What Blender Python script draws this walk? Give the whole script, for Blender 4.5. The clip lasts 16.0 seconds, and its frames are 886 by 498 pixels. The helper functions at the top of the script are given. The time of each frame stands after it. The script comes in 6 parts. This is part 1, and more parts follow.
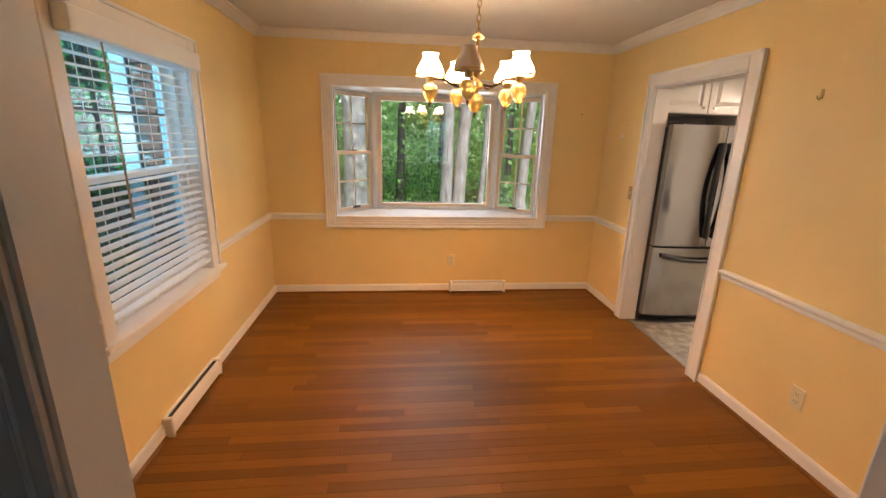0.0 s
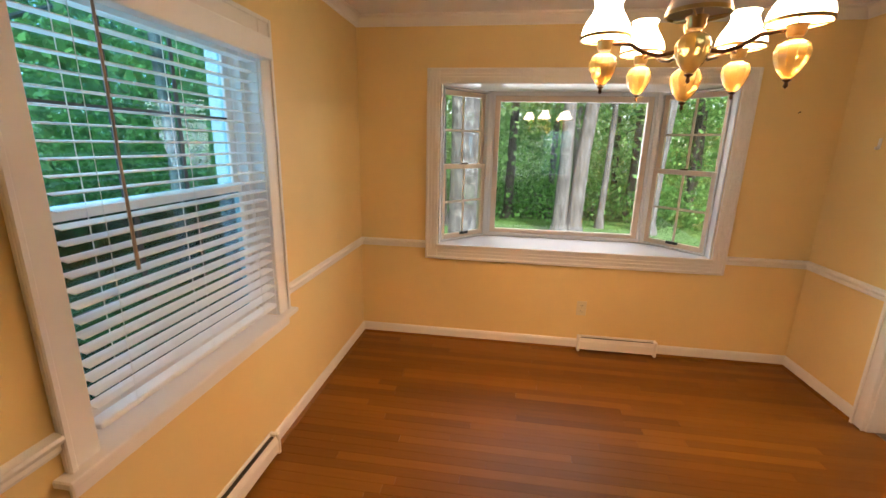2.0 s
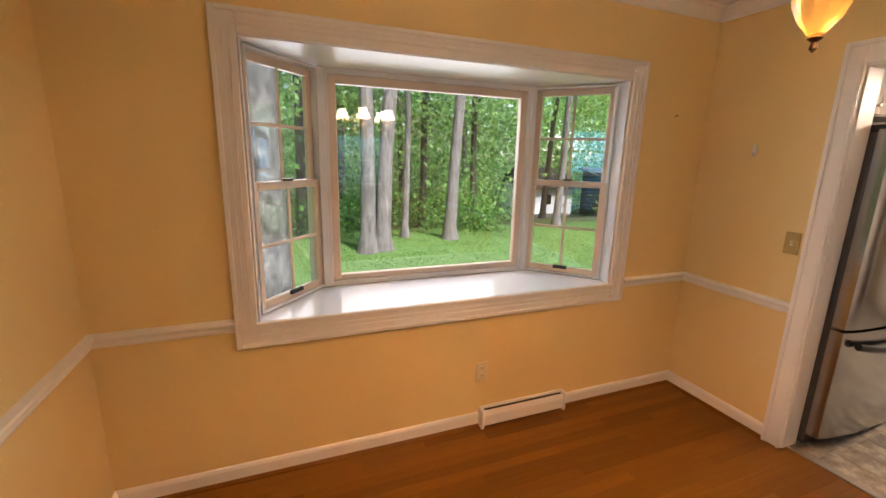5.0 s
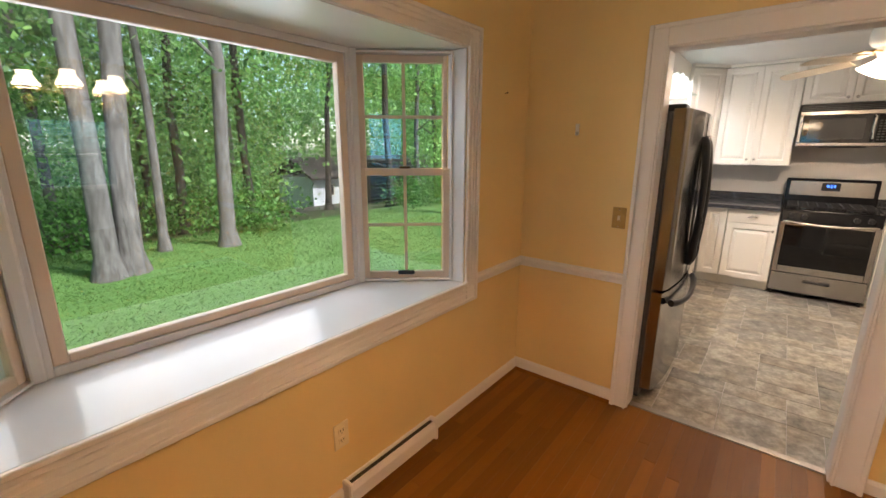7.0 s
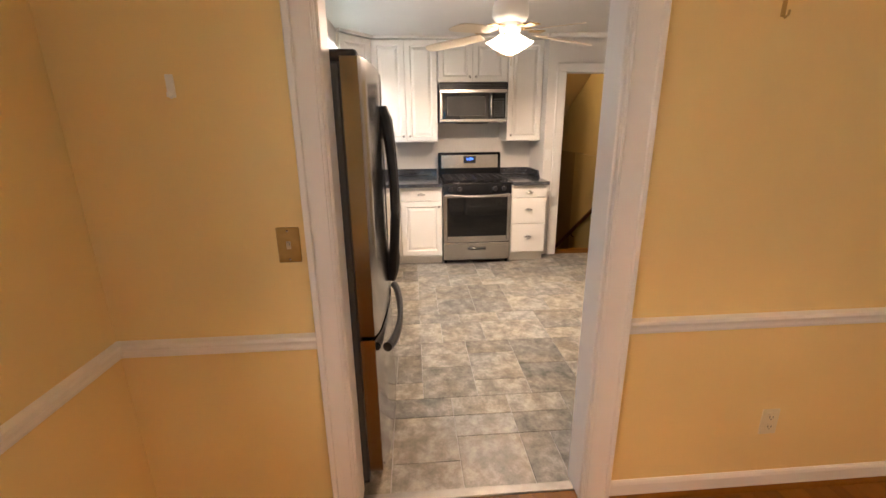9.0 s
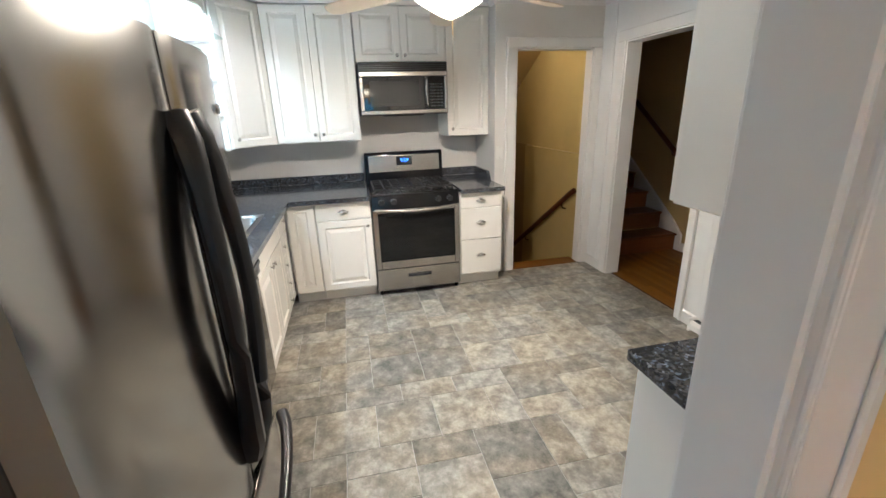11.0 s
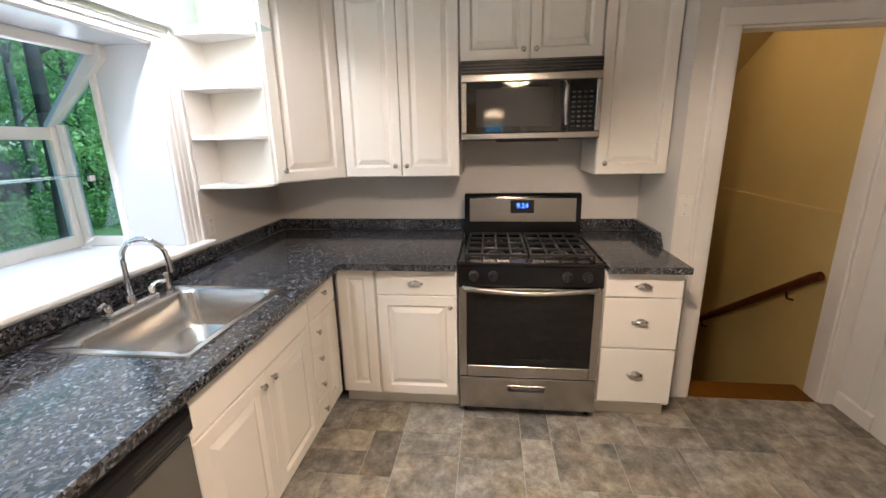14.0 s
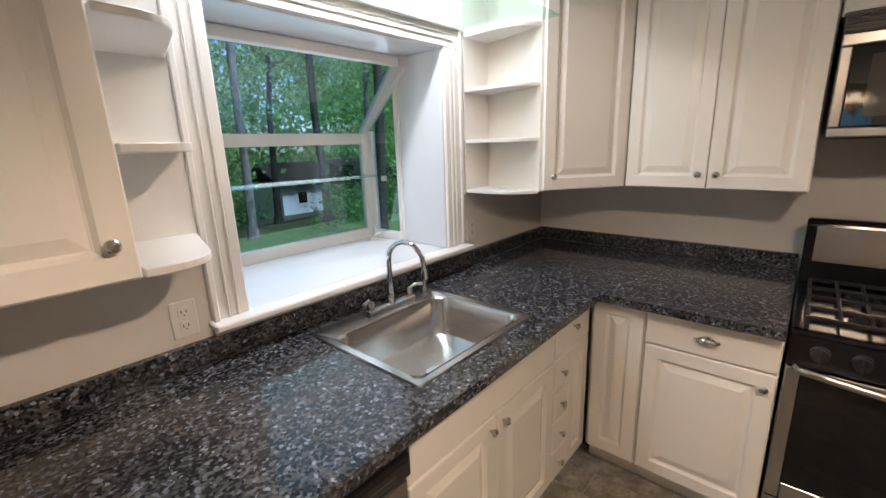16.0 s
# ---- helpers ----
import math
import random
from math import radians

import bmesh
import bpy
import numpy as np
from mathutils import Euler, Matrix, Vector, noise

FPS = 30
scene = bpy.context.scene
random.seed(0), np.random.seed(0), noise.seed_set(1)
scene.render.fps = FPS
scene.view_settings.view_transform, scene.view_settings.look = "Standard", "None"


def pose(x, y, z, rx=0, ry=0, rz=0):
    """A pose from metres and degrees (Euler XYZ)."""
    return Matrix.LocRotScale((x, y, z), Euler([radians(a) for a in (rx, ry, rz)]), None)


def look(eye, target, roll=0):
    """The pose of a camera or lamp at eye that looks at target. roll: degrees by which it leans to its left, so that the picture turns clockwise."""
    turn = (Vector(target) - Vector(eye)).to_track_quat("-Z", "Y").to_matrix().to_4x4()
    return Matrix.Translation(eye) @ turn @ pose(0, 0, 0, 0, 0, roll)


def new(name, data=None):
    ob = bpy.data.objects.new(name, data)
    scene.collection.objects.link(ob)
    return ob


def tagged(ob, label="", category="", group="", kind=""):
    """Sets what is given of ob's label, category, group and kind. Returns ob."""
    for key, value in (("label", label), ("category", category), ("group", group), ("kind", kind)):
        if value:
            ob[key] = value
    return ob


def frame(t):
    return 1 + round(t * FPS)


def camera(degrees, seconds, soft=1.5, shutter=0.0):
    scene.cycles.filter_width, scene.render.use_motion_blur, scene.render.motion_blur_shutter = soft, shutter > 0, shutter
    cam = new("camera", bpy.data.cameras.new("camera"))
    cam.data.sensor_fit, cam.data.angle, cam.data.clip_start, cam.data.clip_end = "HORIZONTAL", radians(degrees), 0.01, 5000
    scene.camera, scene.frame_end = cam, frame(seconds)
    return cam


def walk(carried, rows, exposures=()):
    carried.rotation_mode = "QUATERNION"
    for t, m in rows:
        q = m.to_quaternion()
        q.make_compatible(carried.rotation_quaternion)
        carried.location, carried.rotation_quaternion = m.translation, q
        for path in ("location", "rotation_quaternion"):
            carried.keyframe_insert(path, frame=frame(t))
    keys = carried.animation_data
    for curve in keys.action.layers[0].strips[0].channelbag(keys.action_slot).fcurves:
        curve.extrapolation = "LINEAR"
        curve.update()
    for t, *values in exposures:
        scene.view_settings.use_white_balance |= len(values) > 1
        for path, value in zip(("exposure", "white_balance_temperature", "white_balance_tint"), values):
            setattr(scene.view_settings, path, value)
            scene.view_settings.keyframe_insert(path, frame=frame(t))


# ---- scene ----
cam = camera(93.6, 16.0)
PATH = [
    (0, (0.139, 0.527, 1.566), (0.352, 2.444, 1.038), 1.7),
    (0.5, (0.114, 0.708, 1.566), (0.247, 2.636, 1.053), 2.2),
    (1, (0.024, 0.932, 1.566), (0.11, 2.864, 1.057), 2.5),
    (1.5, (0.042, 1.164, 1.543), (-0.085, 3.105, 1.077), 1.3),
    (2, (0.022, 1.432, 1.546), (-0.247, 3.352, 1.056), 1.3),
    (2.5, (-0.113, 1.682, 1.55), (-0.357, 3.598, 1.031), 0.7),
    (3, (-0.201, 1.906, 1.556), (-0.369, 3.82, 1.0), 0.5),
    (3.5, (-0.23, 2.176, 1.54), (-0.205, 4.105, 1.012), 0.7),
    (4, (-0.345, 2.377, 1.541), (0.043, 4.282, 1.074), 0.5),
    (6.5, (-0.295, 3.090, 1.505), (0.860, 4.664, 1.045), 1.6),
    (7, (-0.227, 3.294, 1.497), (1.286, 4.514, 1.025), 0.2),
    (7.5, (0.011, 3.361, 1.484), (1.775, 4.172, 1.005), -0.3),
    (8, (0.298, 3.422, 1.494), (2.179, 3.866, 0.981), -0.1),
    (8.5, (0.579, 3.535, 1.481), (2.507, 3.642, 0.963), 1.0),
    (9, (0.841, 3.564, 1.481), (2.755, 3.43, 0.918), -0.7),
    (11.3, (1.982, 3.367, 1.556), (3.835, 2.939, 0.936), -1.6),
    (11.5, (2.071, 3.359, 1.548), (3.921, 2.893, 0.949), -1.2),
    (12, (2.263, 3.39, 1.572), (4.093, 2.779, 1.044), -0.6),
    (12.5, (2.434, 3.269, 1.586), (4.291, 2.68, 1.135), -1.3),
    (13, (2.651, 3.135, 1.58), (4.536, 2.624, 1.149), -2.2),
    (13.5, (2.988, 3.104, 1.56), (4.898, 2.731, 1.101), -2.1),
    (14, (3.175, 3.089, 1.539), (5.095, 3.309, 1.026), -1.2),
    (14.5, (3.259, 3.03, 1.545), (4.955, 3.948, 1.016), -0.8),
    (15, (3.289, 3.011, 1.548), (4.794, 4.228, 1.042), -1.5),
    (15.5, (3.359, 3.048, 1.538), (4.771, 4.374, 1.041), -2.1),
    (16, (3.515, 3.267, 1.547), (4.968, 4.555, 1.066), -2.0),
]
walk(cam, [(t, look(eye, target, roll)) for t, eye, target, roll in PATH], [(0.0, 1.75, 6800, 22), (1.0, 1.65, 6650, 20), (2.0, 1.65, 6650, 20), (2.5, 1.5, 6850, 25), (3.0, 1.35, 7250, 32), (3.5, 1.4, 8200, 48), (4.0, 1.5, 7750, 41), (6.5, 1.35, 6550, 17), (7.5, 1.05, 6900, 27), (8.0, 1.3, 7350, 38), (9.0, 1.45, 6700, 22), (11.5, 1.3, 5300, 9), (12.5, 1.1, 5750, 11), (13.5, 1.05, 6300, 19), (14.0, 0.9, 6350, 19), (14.5, 0.6, 6750, 23), (16.0, 0.3, 6600, 20)])

# ---- world, sun, large lights ----
world = bpy.data.worlds.new("world")
scene.world = world
world.use_nodes = True
wn = world.node_tree.nodes
sky = wn.new("ShaderNodeTexSky")
sky.sky_type, sky.sun_disc = "NISHITA", False
sky.sun_elevation, sky.sun_rotation = radians(51), radians(200)
wn["Background"].inputs["Strength"].default_value = 0.15
world.node_tree.links.new(sky.outputs["Color"], wn["Background"].inputs["Color"])


def lamp(name, kind, energy, color, m, **settings):
    data = bpy.data.lights.new(name, kind)
    data.energy, data.color = energy, color
    for key, value in settings.items():
        if key == "size":
            data.size = value
        elif key == "size_y":
            data.shape, data.size_y = "RECTANGLE", value
        elif key == "radius":
            data.shadow_soft_size = value
        elif key == "angle":
            data.angle = value
    ob = new(name, data)
    ob.matrix_world = m
    return ob


lamp("sun", "SUN", 5.0, (1.0, 0.95, 0.88), look((0, 0, 16.5), (-4, 12.6, 0)), angle=radians(8))

# chandelier and fan places, shared by the lamps and the fixtures
CHX, CHY = 0.55, 2.87
ARMS = [35, 107, 179, 251, 323]
FANX, FANY = 4.03, 2.85
WARM, SOFT = (1.0, 0.54, 0.22), (1.0, 0.81, 0.60)
for k, a in enumerate(ARMS):
    if k != 3:
        lamp("chandelier_bulb", "POINT", 18, WARM, pose(CHX + 0.245 * math.cos(radians(a)), CHY + 0.245 * math.sin(radians(a)), 1.915), radius=0.025)
for k in range(3):
    a = radians(50 + 120 * k)
    lamp("fan_bulb", "POINT", 27, SOFT, pose(FANX + 0.067 * math.cos(a), FANY + 0.067 * math.sin(a), 2.064), radius=0.015)
lamp("valance_tube_light", "AREA", 13, (0.88, 0.95, 1.0), look((4.53, 4.43, 2.35), (4.53, 4.50, 1.0)), size=1.2, size_y=0.08)
lamp("stairwell_bulb", "POINT", 2.6, (1.0, 0.84, 0.62), pose(6.25, 1.72, 2.22), radius=0.03)
# daylight through the real openings
lamp("bay_daylight", "AREA", 17, (0.92, 0.95, 1.0), look((0.53, 5.7, 1.85), (0.53, 3.2, 0.75)), size=1.9, size_y=1.4)
lamp("west_daylight", "AREA", 14, (0.55, 0.82, 1.0), look((-1.95, 2.77, 1.6), (0.5, 2.9, 1.0)), size=1.5, size_y=1.8)
lamp("sink_window_daylight", "AREA", 2.2, (0.72, 0.89, 1.0), look((4.58, 5.12, 1.55), (3.9, 3.0, 0.9)), size=0.9, size_y=0.9)

# ---- materials ----


def base_mat(name, rough=0.5, metal=0.0, spec=0.5):
    m = bpy.data.materials.new(name)
    m.use_nodes = True
    n = m.node_tree.nodes
    b = n["Principled BSDF"]
    b.inputs["Roughness"].default_value, b.inputs["Metallic"].default_value = rough, metal
    b.inputs["Specular IOR Level"].default_value = spec
    return m, n, m.node_tree.links, b


def ramp(n, links, fac, stops):
    r = n.new("ShaderNodeValToRGB")
    while len(r.color_ramp.elements) < len(stops):
        r.color_ramp.elements.new(0.5)
    for e, (p, c) in zip(r.color_ramp.elements, stops):
        e.position, e.color = p, (*c, 1)
    links.new(fac, r.inputs["Fac"])
    return r.outputs["Color"]


def coords(n, links, scale=(1, 1, 1)):
    tc, mp = n.new("ShaderNodeTexCoord"), n.new("ShaderNodeMapping")
    mp.inputs["Scale"].default_value = scale
    links.new(tc.outputs["Object"], mp.inputs["Vector"])
    return mp.outputs["Vector"]


def noise_tex(n, links, vec, scale, detail=4, rough=0.55):
    t = n.new("ShaderNodeTexNoise")
    t.inputs["Scale"].default_value, t.inputs["Detail"].default_value, t.inputs["Roughness"].default_value = scale, detail, rough
    links.new(vec, t.inputs["Vector"])
    return t.outputs["Fac"]


def bump(n, links, b, fac, strength, dist=0.002):
    k = n.new("ShaderNodeBump")
    k.inputs["Strength"].default_value, k.inputs["Distance"].default_value = strength, dist
    links.new(fac, k.inputs["Height"])
    links.new(k.outputs["Normal"], b.inputs["Normal"])


def scaled(c, k):
    return tuple(min(1.0, v * k) for v in c)


def paint(name, c, rough=0.5, var=0.06, fine=90, coarse=2.2, bmp=0.12, metal=0.0, spec=0.4):
    """Painted or plain surface with a broad unevenness and a fine relief."""
    m, n, links, b = base_mat(name, rough, metal, spec)
    v = coords(n, links)
    links.new(ramp(n, links, noise_tex(n, links, v, coarse), [(0.3, scaled(c, 1 - var)), (0.7, scaled(c, 1 + var * 0.5))]), b.inputs["Base Color"])
    if bmp > 0.03:
        bump(n, links, b, noise_tex(n, links, v, fine, 3), bmp)
    if var < 0.03:
        return m
    r = n.new("ShaderNodeMapRange")
    r.inputs["To Min"].default_value, r.inputs["To Max"].default_value = rough * 0.85, min(1, rough * 1.2)
    links.new(noise_tex(n, links, v, coarse * 5), r.inputs["Value"])
    links.new(r.outputs["Result"], b.inputs["Roughness"])
    return m


def glass(name, tint=(1, 1, 1), gloss=1.0):
    m = bpy.data.materials.new(name)
    m.use_nodes = True
    n, links = m.node_tree.nodes, m.node_tree.links
    n.remove(n["Principled BSDF"])
    tr, gl, mx, lw = n.new("ShaderNodeBsdfTransparent"), n.new("ShaderNodeBsdfGlossy"), n.new("ShaderNodeMixShader"), n.new("ShaderNodeLayerWeight")
    tr.inputs["Color"].default_value = (*tint, 1)
    gl.inputs["Roughness"].default_value = 0.0
    lw.inputs["Blend"].default_value = 0.5
    pw, ma = n.new("ShaderNodeMath"), n.new("ShaderNodeMath")
    pw.operation, ma.operation = "POWER", "MULTIPLY_ADD"
    pw.inputs[1].default_value, ma.inputs[1].default_value, ma.inputs[2].default_value = 4.0, 0.8, 0.045 * gloss
    links.new(lw.outputs["Facing"], pw.inputs[0])
    links.new(pw.outputs[0], ma.inputs[0])
    links.new(ma.outputs[0], mx.inputs["Fac"])
    links.new(tr.outputs["BSDF"], mx.inputs[1])
    links.new(gl.outputs["BSDF"], mx.inputs[2])
    links.new(mx.outputs["Shader"], n["Material Output"].inputs["Surface"])
    return m


def glow(name, c, strength):
    m, n, links, b = base_mat(name, 0.3)
    b.inputs["Base Color"].default_value = (*scaled(c, 0.9), 1)
    b.inputs["Emission Color"].default_value = (*c, 1)
    b.inputs["Emission Strength"].default_value = strength
    return m


def plank_mat(name, dark, mid, light, along="x", rough=0.38):
    """Varnished oak: each board its own tone, grain along its length."""
    m, n, links, b = base_mat(name, rough, 0, 0.25)
    info = n.new("ShaderNodeObjectInfo")
    s = (1.2, 26, 26) if along == "x" else (26, 1.2, 26)
    v = coords(n, links, s)
    g = noise_tex(n, links, v, 2.2, 6, 0.6)
    off = n.new("ShaderNodeMath")
    off.operation = "MULTIPLY_ADD"
    off.inputs[1].default_value, off.inputs[2].default_value = 0.62, -0.12
    links.new(info.outputs["Random"], off.inputs[0])
    add = n.new("ShaderNodeMath")
    add.operation = "MULTIPLY_ADD"
    add.inputs[1].default_value = 0.5
    links.new(g, add.inputs[0])
    links.new(off.outputs[0], add.inputs[2])
    links.new(ramp(n, links, add.outputs[0], [(0.1, dark), (0.45, mid), (0.85, light)]), b.inputs["Base Color"])
    v2 = coords(n, links)
    r = n.new("ShaderNodeMapRange")
    r.inputs["To Min"].default_value, r.inputs["To Max"].default_value = rough * 0.75, rough * 1.45
    links.new(noise_tex(n, links, v2, 5), r.inputs["Value"])
    links.new(r.outputs["Result"], b.inputs["Roughness"])
    bump(n, links, b, g, 0.10)
    return m


def vinyl_mat():
    """Grey slate-look floor tile, mottled, with tan clouds; each tile its own tone."""
    m, n, links, b = base_mat("slate_look_tile", 0.38, 0, 0.45)
    v = coords(n, links)
    info = n.new("ShaderNodeObjectInfo")
    vo = n.new("ShaderNodeVectorMath")
    vo.operation = "MULTIPLY_ADD"
    vo.inputs[1].default_value = (9, 7, 5)
    links.new(info.outputs["Random"], vo.inputs[0])
    links.new(v, vo.inputs[2])
    a = noise_tex(n, links, vo.outputs[0], 11, 10, 0.74)
    c = noise_tex(n, links, vo.outputs[0], 2.6, 3, 0.5)
    tone = n.new("ShaderNodeMath")
    tone.operation = "MULTIPLY_ADD"
    tone.inputs[1].default_value, tone.inputs[2].default_value = 0.16, -0.08
    links.new(info.outputs["Random"], tone.inputs[0])
    add = n.new("ShaderNodeMath")
    add.operation = "ADD"
    links.new(a, add.inputs[0])
    links.new(tone.outputs[0], add.inputs[1])
    grey = ramp(n, links, add.outputs[0], [(0.30, (0.075, 0.073, 0.067)), (0.5, (0.215, 0.205, 0.182)), (0.72, (0.48, 0.455, 0.405))])
    tan = ramp(n, links, add.outputs[0], [(0.30, (0.095, 0.080, 0.058)), (0.5, (0.255, 0.222, 0.172)), (0.72, (0.52, 0.47, 0.385))])
    mx = n.new("ShaderNodeMix")
    mx.data_type = "RGBA"
    links.new(ramp(n, links, c, [(0.42, (0, 0, 0)), (0.62, (1, 1, 1))]), mx.inputs["Factor"])
    links.new(grey, mx.inputs["A"])
    links.new(tan, mx.inputs["B"])
    links.new(mx.outputs["Result"], b.inputs["Base Color"])
    bump(n, links, b, a, 0.25, 0.002)
    return m


def granite_mat():
    """Polished dark granite with grey-blue and brown flakes."""
    m, n, links, b = base_mat("dark_granite", 0.09, 0, 0.5)
    v = coords(n, links)
    vor = n.new("ShaderNodeTexVoronoi")
    vor.inputs["Scale"].default_value = 125
    vor.inputs["Randomness"].default_value = 1.0
    warp = n.new("ShaderNodeTexNoise")
    warp.inputs["Scale"].default_value, warp.inputs["Detail"].default_value = 60, 3
    wm = n.new("ShaderNodeVectorMath")
    wm.operation = "MULTIPLY_ADD"
    wm.inputs[1].default_value = (0.014, 0.014, 0.014)
    links.new(v, warp.inputs["Vector"])
    links.new(warp.outputs["Color"], wm.inputs[0])
    links.new(v, wm.inputs[2])
    links.new(wm.outputs[0], vor.inputs["Vector"])
    sep = n.new("ShaderNodeSeparateColor")
    links.new(vor.outputs["Color"], sep.inputs["Color"])
    cell = ramp(n, links, sep.outputs["Red"], [(0.0, (0.012, 0.012, 0.014)), (0.34, (0.026, 0.027, 0.031)), (0.55, (0.066, 0.069, 0.076)), (0.74, (0.108, 0.098, 0.089)), (0.90, (0.125, 0.135, 0.152)), (0.96, (0.19, 0.23, 0.30)), (1.0, (0.33, 0.35, 0.38))])
    big = ramp(n, links, noise_tex(n, links, v, 22, 5), [(0.35, (0.55, 0.55, 0.57)), (0.62, (1, 1, 1))])
    mx = n.new("ShaderNodeMix")
    mx.data_type, mx.blend_type = "RGBA", "MULTIPLY"
    mx.inputs["Factor"].default_value = 1
    links.new(cell, mx.inputs["A"])
    links.new(big, mx.inputs["B"])
    links.new(mx.outputs["Result"], b.inputs["Base Color"])
    r = n.new("ShaderNodeMapRange")
    r.inputs["To Min"].default_value, r.inputs["To Max"].default_value = 0.05, 0.2
    links.new(sep.outputs["Green"], r.inputs["Value"])
    links.new(r.outputs["Result"], b.inputs["Roughness"])
    return m


def brushed(name, c, rough=0.3, stretch=(2, 2, 160)):
    m, n, links, b = base_mat(name, rough, 1.0)
    g = noise_tex(n, links, coords(n, links, stretch), 3, 4)
    links.new(ramp(n, links, g, [(0.3, scaled(c, 0.985)), (0.7, scaled(c, 1.015))]), b.inputs["Base Color"])
    r = n.new("ShaderNodeMapRange")
    r.inputs["To Min"].default_value, r.inputs["To Max"].default_value = rough * 0.95, rough * 1.08
    links.new(g, r.inputs["Value"])
    links.new(r.outputs["Result"], b.inputs["Roughness"])
    return m


def leaf_mat(name, dark, light):
    m, n, links, b = base_mat(name, 0.5, 0, 0.3)
    geo = n.new("ShaderNodeNewGeometry")
    col = ramp(n, links, geo.outputs["Random Per Island"], [(0.0, dark), (0.6, scaled(light, 0.7)), (1.0, light)])
    links.new(col, b.inputs["Base Color"])
    t, mx = n.new("ShaderNodeBsdfTranslucent"), n.new("ShaderNodeMixShader")
    links.new(col, t.inputs["Color"])
    mx.inputs["Fac"].default_value = 0.5
    links.new(b.outputs["BSDF"], mx.inputs[1])
    links.new(t.outputs["BSDF"], mx.inputs[2])
    links.new(mx.outputs["Shader"], n["Material Output"].inputs["Surface"])
    return m


def mottled(name, stops, scale, rough=0.9, stretch=(1, 1, 1), bmp=0.5, dist=0.01):
    m, n, links, b = base_mat(name, rough, 0, 0.3)
    g = noise_tex(n, links, coords(n, links, stretch), scale, 7, 0.65)
    links.new(ramp(n, links, g, stops), b.inputs["Base Color"])
    bump(n, links, b, g, bmp, dist)
    return m


YELLOW = paint("yellow_wall_paint", (0.80, 0.60, 0.27), 0.55, 0.05, 70, 1.6, 0.18)
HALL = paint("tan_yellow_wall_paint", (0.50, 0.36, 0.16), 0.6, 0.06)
WHITE = paint("white_trim_paint", (0.80, 0.77, 0.73), 0.32, 0.04, 40, 3)
KWALL = paint("kitchen_grey_white_paint", (0.73, 0.69, 0.64), 0.55, 0.05, 70, 2)
PANEL = paint("white_panelling_paint", (0.80, 0.78, 0.75), 0.42, 0.05, 30, 3)
CEIL = paint("ceiling_white_paint", (0.72, 0.70, 0.67), 0.85, 0.04, 140, 2, 0.3)
CAB = paint("cream_white_cabinet_lacquer", (0.84, 0.80, 0.735), 0.27, 0.015, 40, 2, 0.008)
CABIN = paint("cabinet_carcass_white", (0.78, 0.74, 0.67), 0.4, 0.04)
BAYW = paint("bay_seat_white_gloss", (0.70, 0.71, 0.73), 0.16, 0.03, 25, 4, 0.04)
SASH = paint("almond_sash_vinyl", (0.70, 0.58, 0.47), 0.35, 0.05)
BLIND = paint("white_blind_slat", (0.82, 0.82, 0.80), 0.38, 0.03, 30, 5, 0.05)
BLACKP = paint("black_plastic", (0.018, 0.017, 0.018), 0.32, 0.1, 60, 6)
DARKGREY = paint("dark_grey_appliance_and_backlit_muntin", (0.06, 0.058, 0.056), 0.4, 0.1, 120, 4, 0.2)
ENAMEL = paint("black_enamel", (0.009, 0.009, 0.010), 0.14, 0.1, 60, 6, 0.02, 0, 0.25)
IRON = paint("cast_iron", (0.014, 0.014, 0.015), 0.5, 0.2, 200, 9, 0.4)
BRASS = paint("antique_brass", (0.50, 0.33, 0.13), 0.3, 0.2, 60, 20, 0.1, 1.0)
DARKBR = paint("dark_bronze", (0.10, 0.055, 0.03), 0.35, 0.2, 60, 20, 0.1, 1.0)
CHROME = paint("chrome", (0.75, 0.76, 0.78), 0.07, 0.05, 40, 10, 0.02, 1.0)
NICKEL = paint("brushed_nickel", (0.52, 0.49, 0.45), 0.27, 0.08, 120, 10, 0.05, 1.0)
STEEL = brushed("stainless_steel", (0.42, 0.40, 0.375), 0.25, (1.5, 1.5, 500))
FRIDGE = brushed("fridge_stainless", (0.38, 0.366, 0.348), 0.17, (3, 3, 1500))
SINK = brushed("sink_steel", (0.68, 0.67, 0.655), 0.22, (90, 2, 2))
BLGLASS = paint("black_oven_glass", (0.008, 0.008, 0.008), 0.04, 0.02, 10, 3, 0.0, 0, 0.3)
MWGLASS = paint("microwave_black_glass", (0.010, 0.010, 0.010), 0.04, 0.02, 10, 3, 0.0, 0, 0.8)
OAK = plank_mat("oak_strip_floor", (0.138, 0.050, 0.0038), (0.186, 0.072, 0.006), (0.245, 0.100, 0.0095))
OAKD = plank_mat("oak_dark_gap", (0.05, 0.016, 0.004), (0.07, 0.022, 0.006), (0.09, 0.03, 0.008))
STAIRW = plank_mat("stair_oak", (0.12, 0.04, 0.012), (0.22, 0.075, 0.02), (0.32, 0.12, 0.035), "y")
RAILW = paint("dark_stained_handrail", (0.11, 0.032, 0.012), 0.3, 0.3, 60, 9)
TILE = vinyl_mat()
GROUT = paint("tile_joint_grey", (0.46, 0.45, 0.43), 0.6, 0.15, 90, 8)
GRANITE = granite_mat()
GLASS = glass("window_glass", (0.93, 0.97, 0.97), 1.9)
WESTGLASS = glass("storm_window_glass", (0.47, 0.75, 0.86))
GARDENGLASS = glass("tinted_garden_window_glass", (0.70, 0.88, 1.0), 1.6)
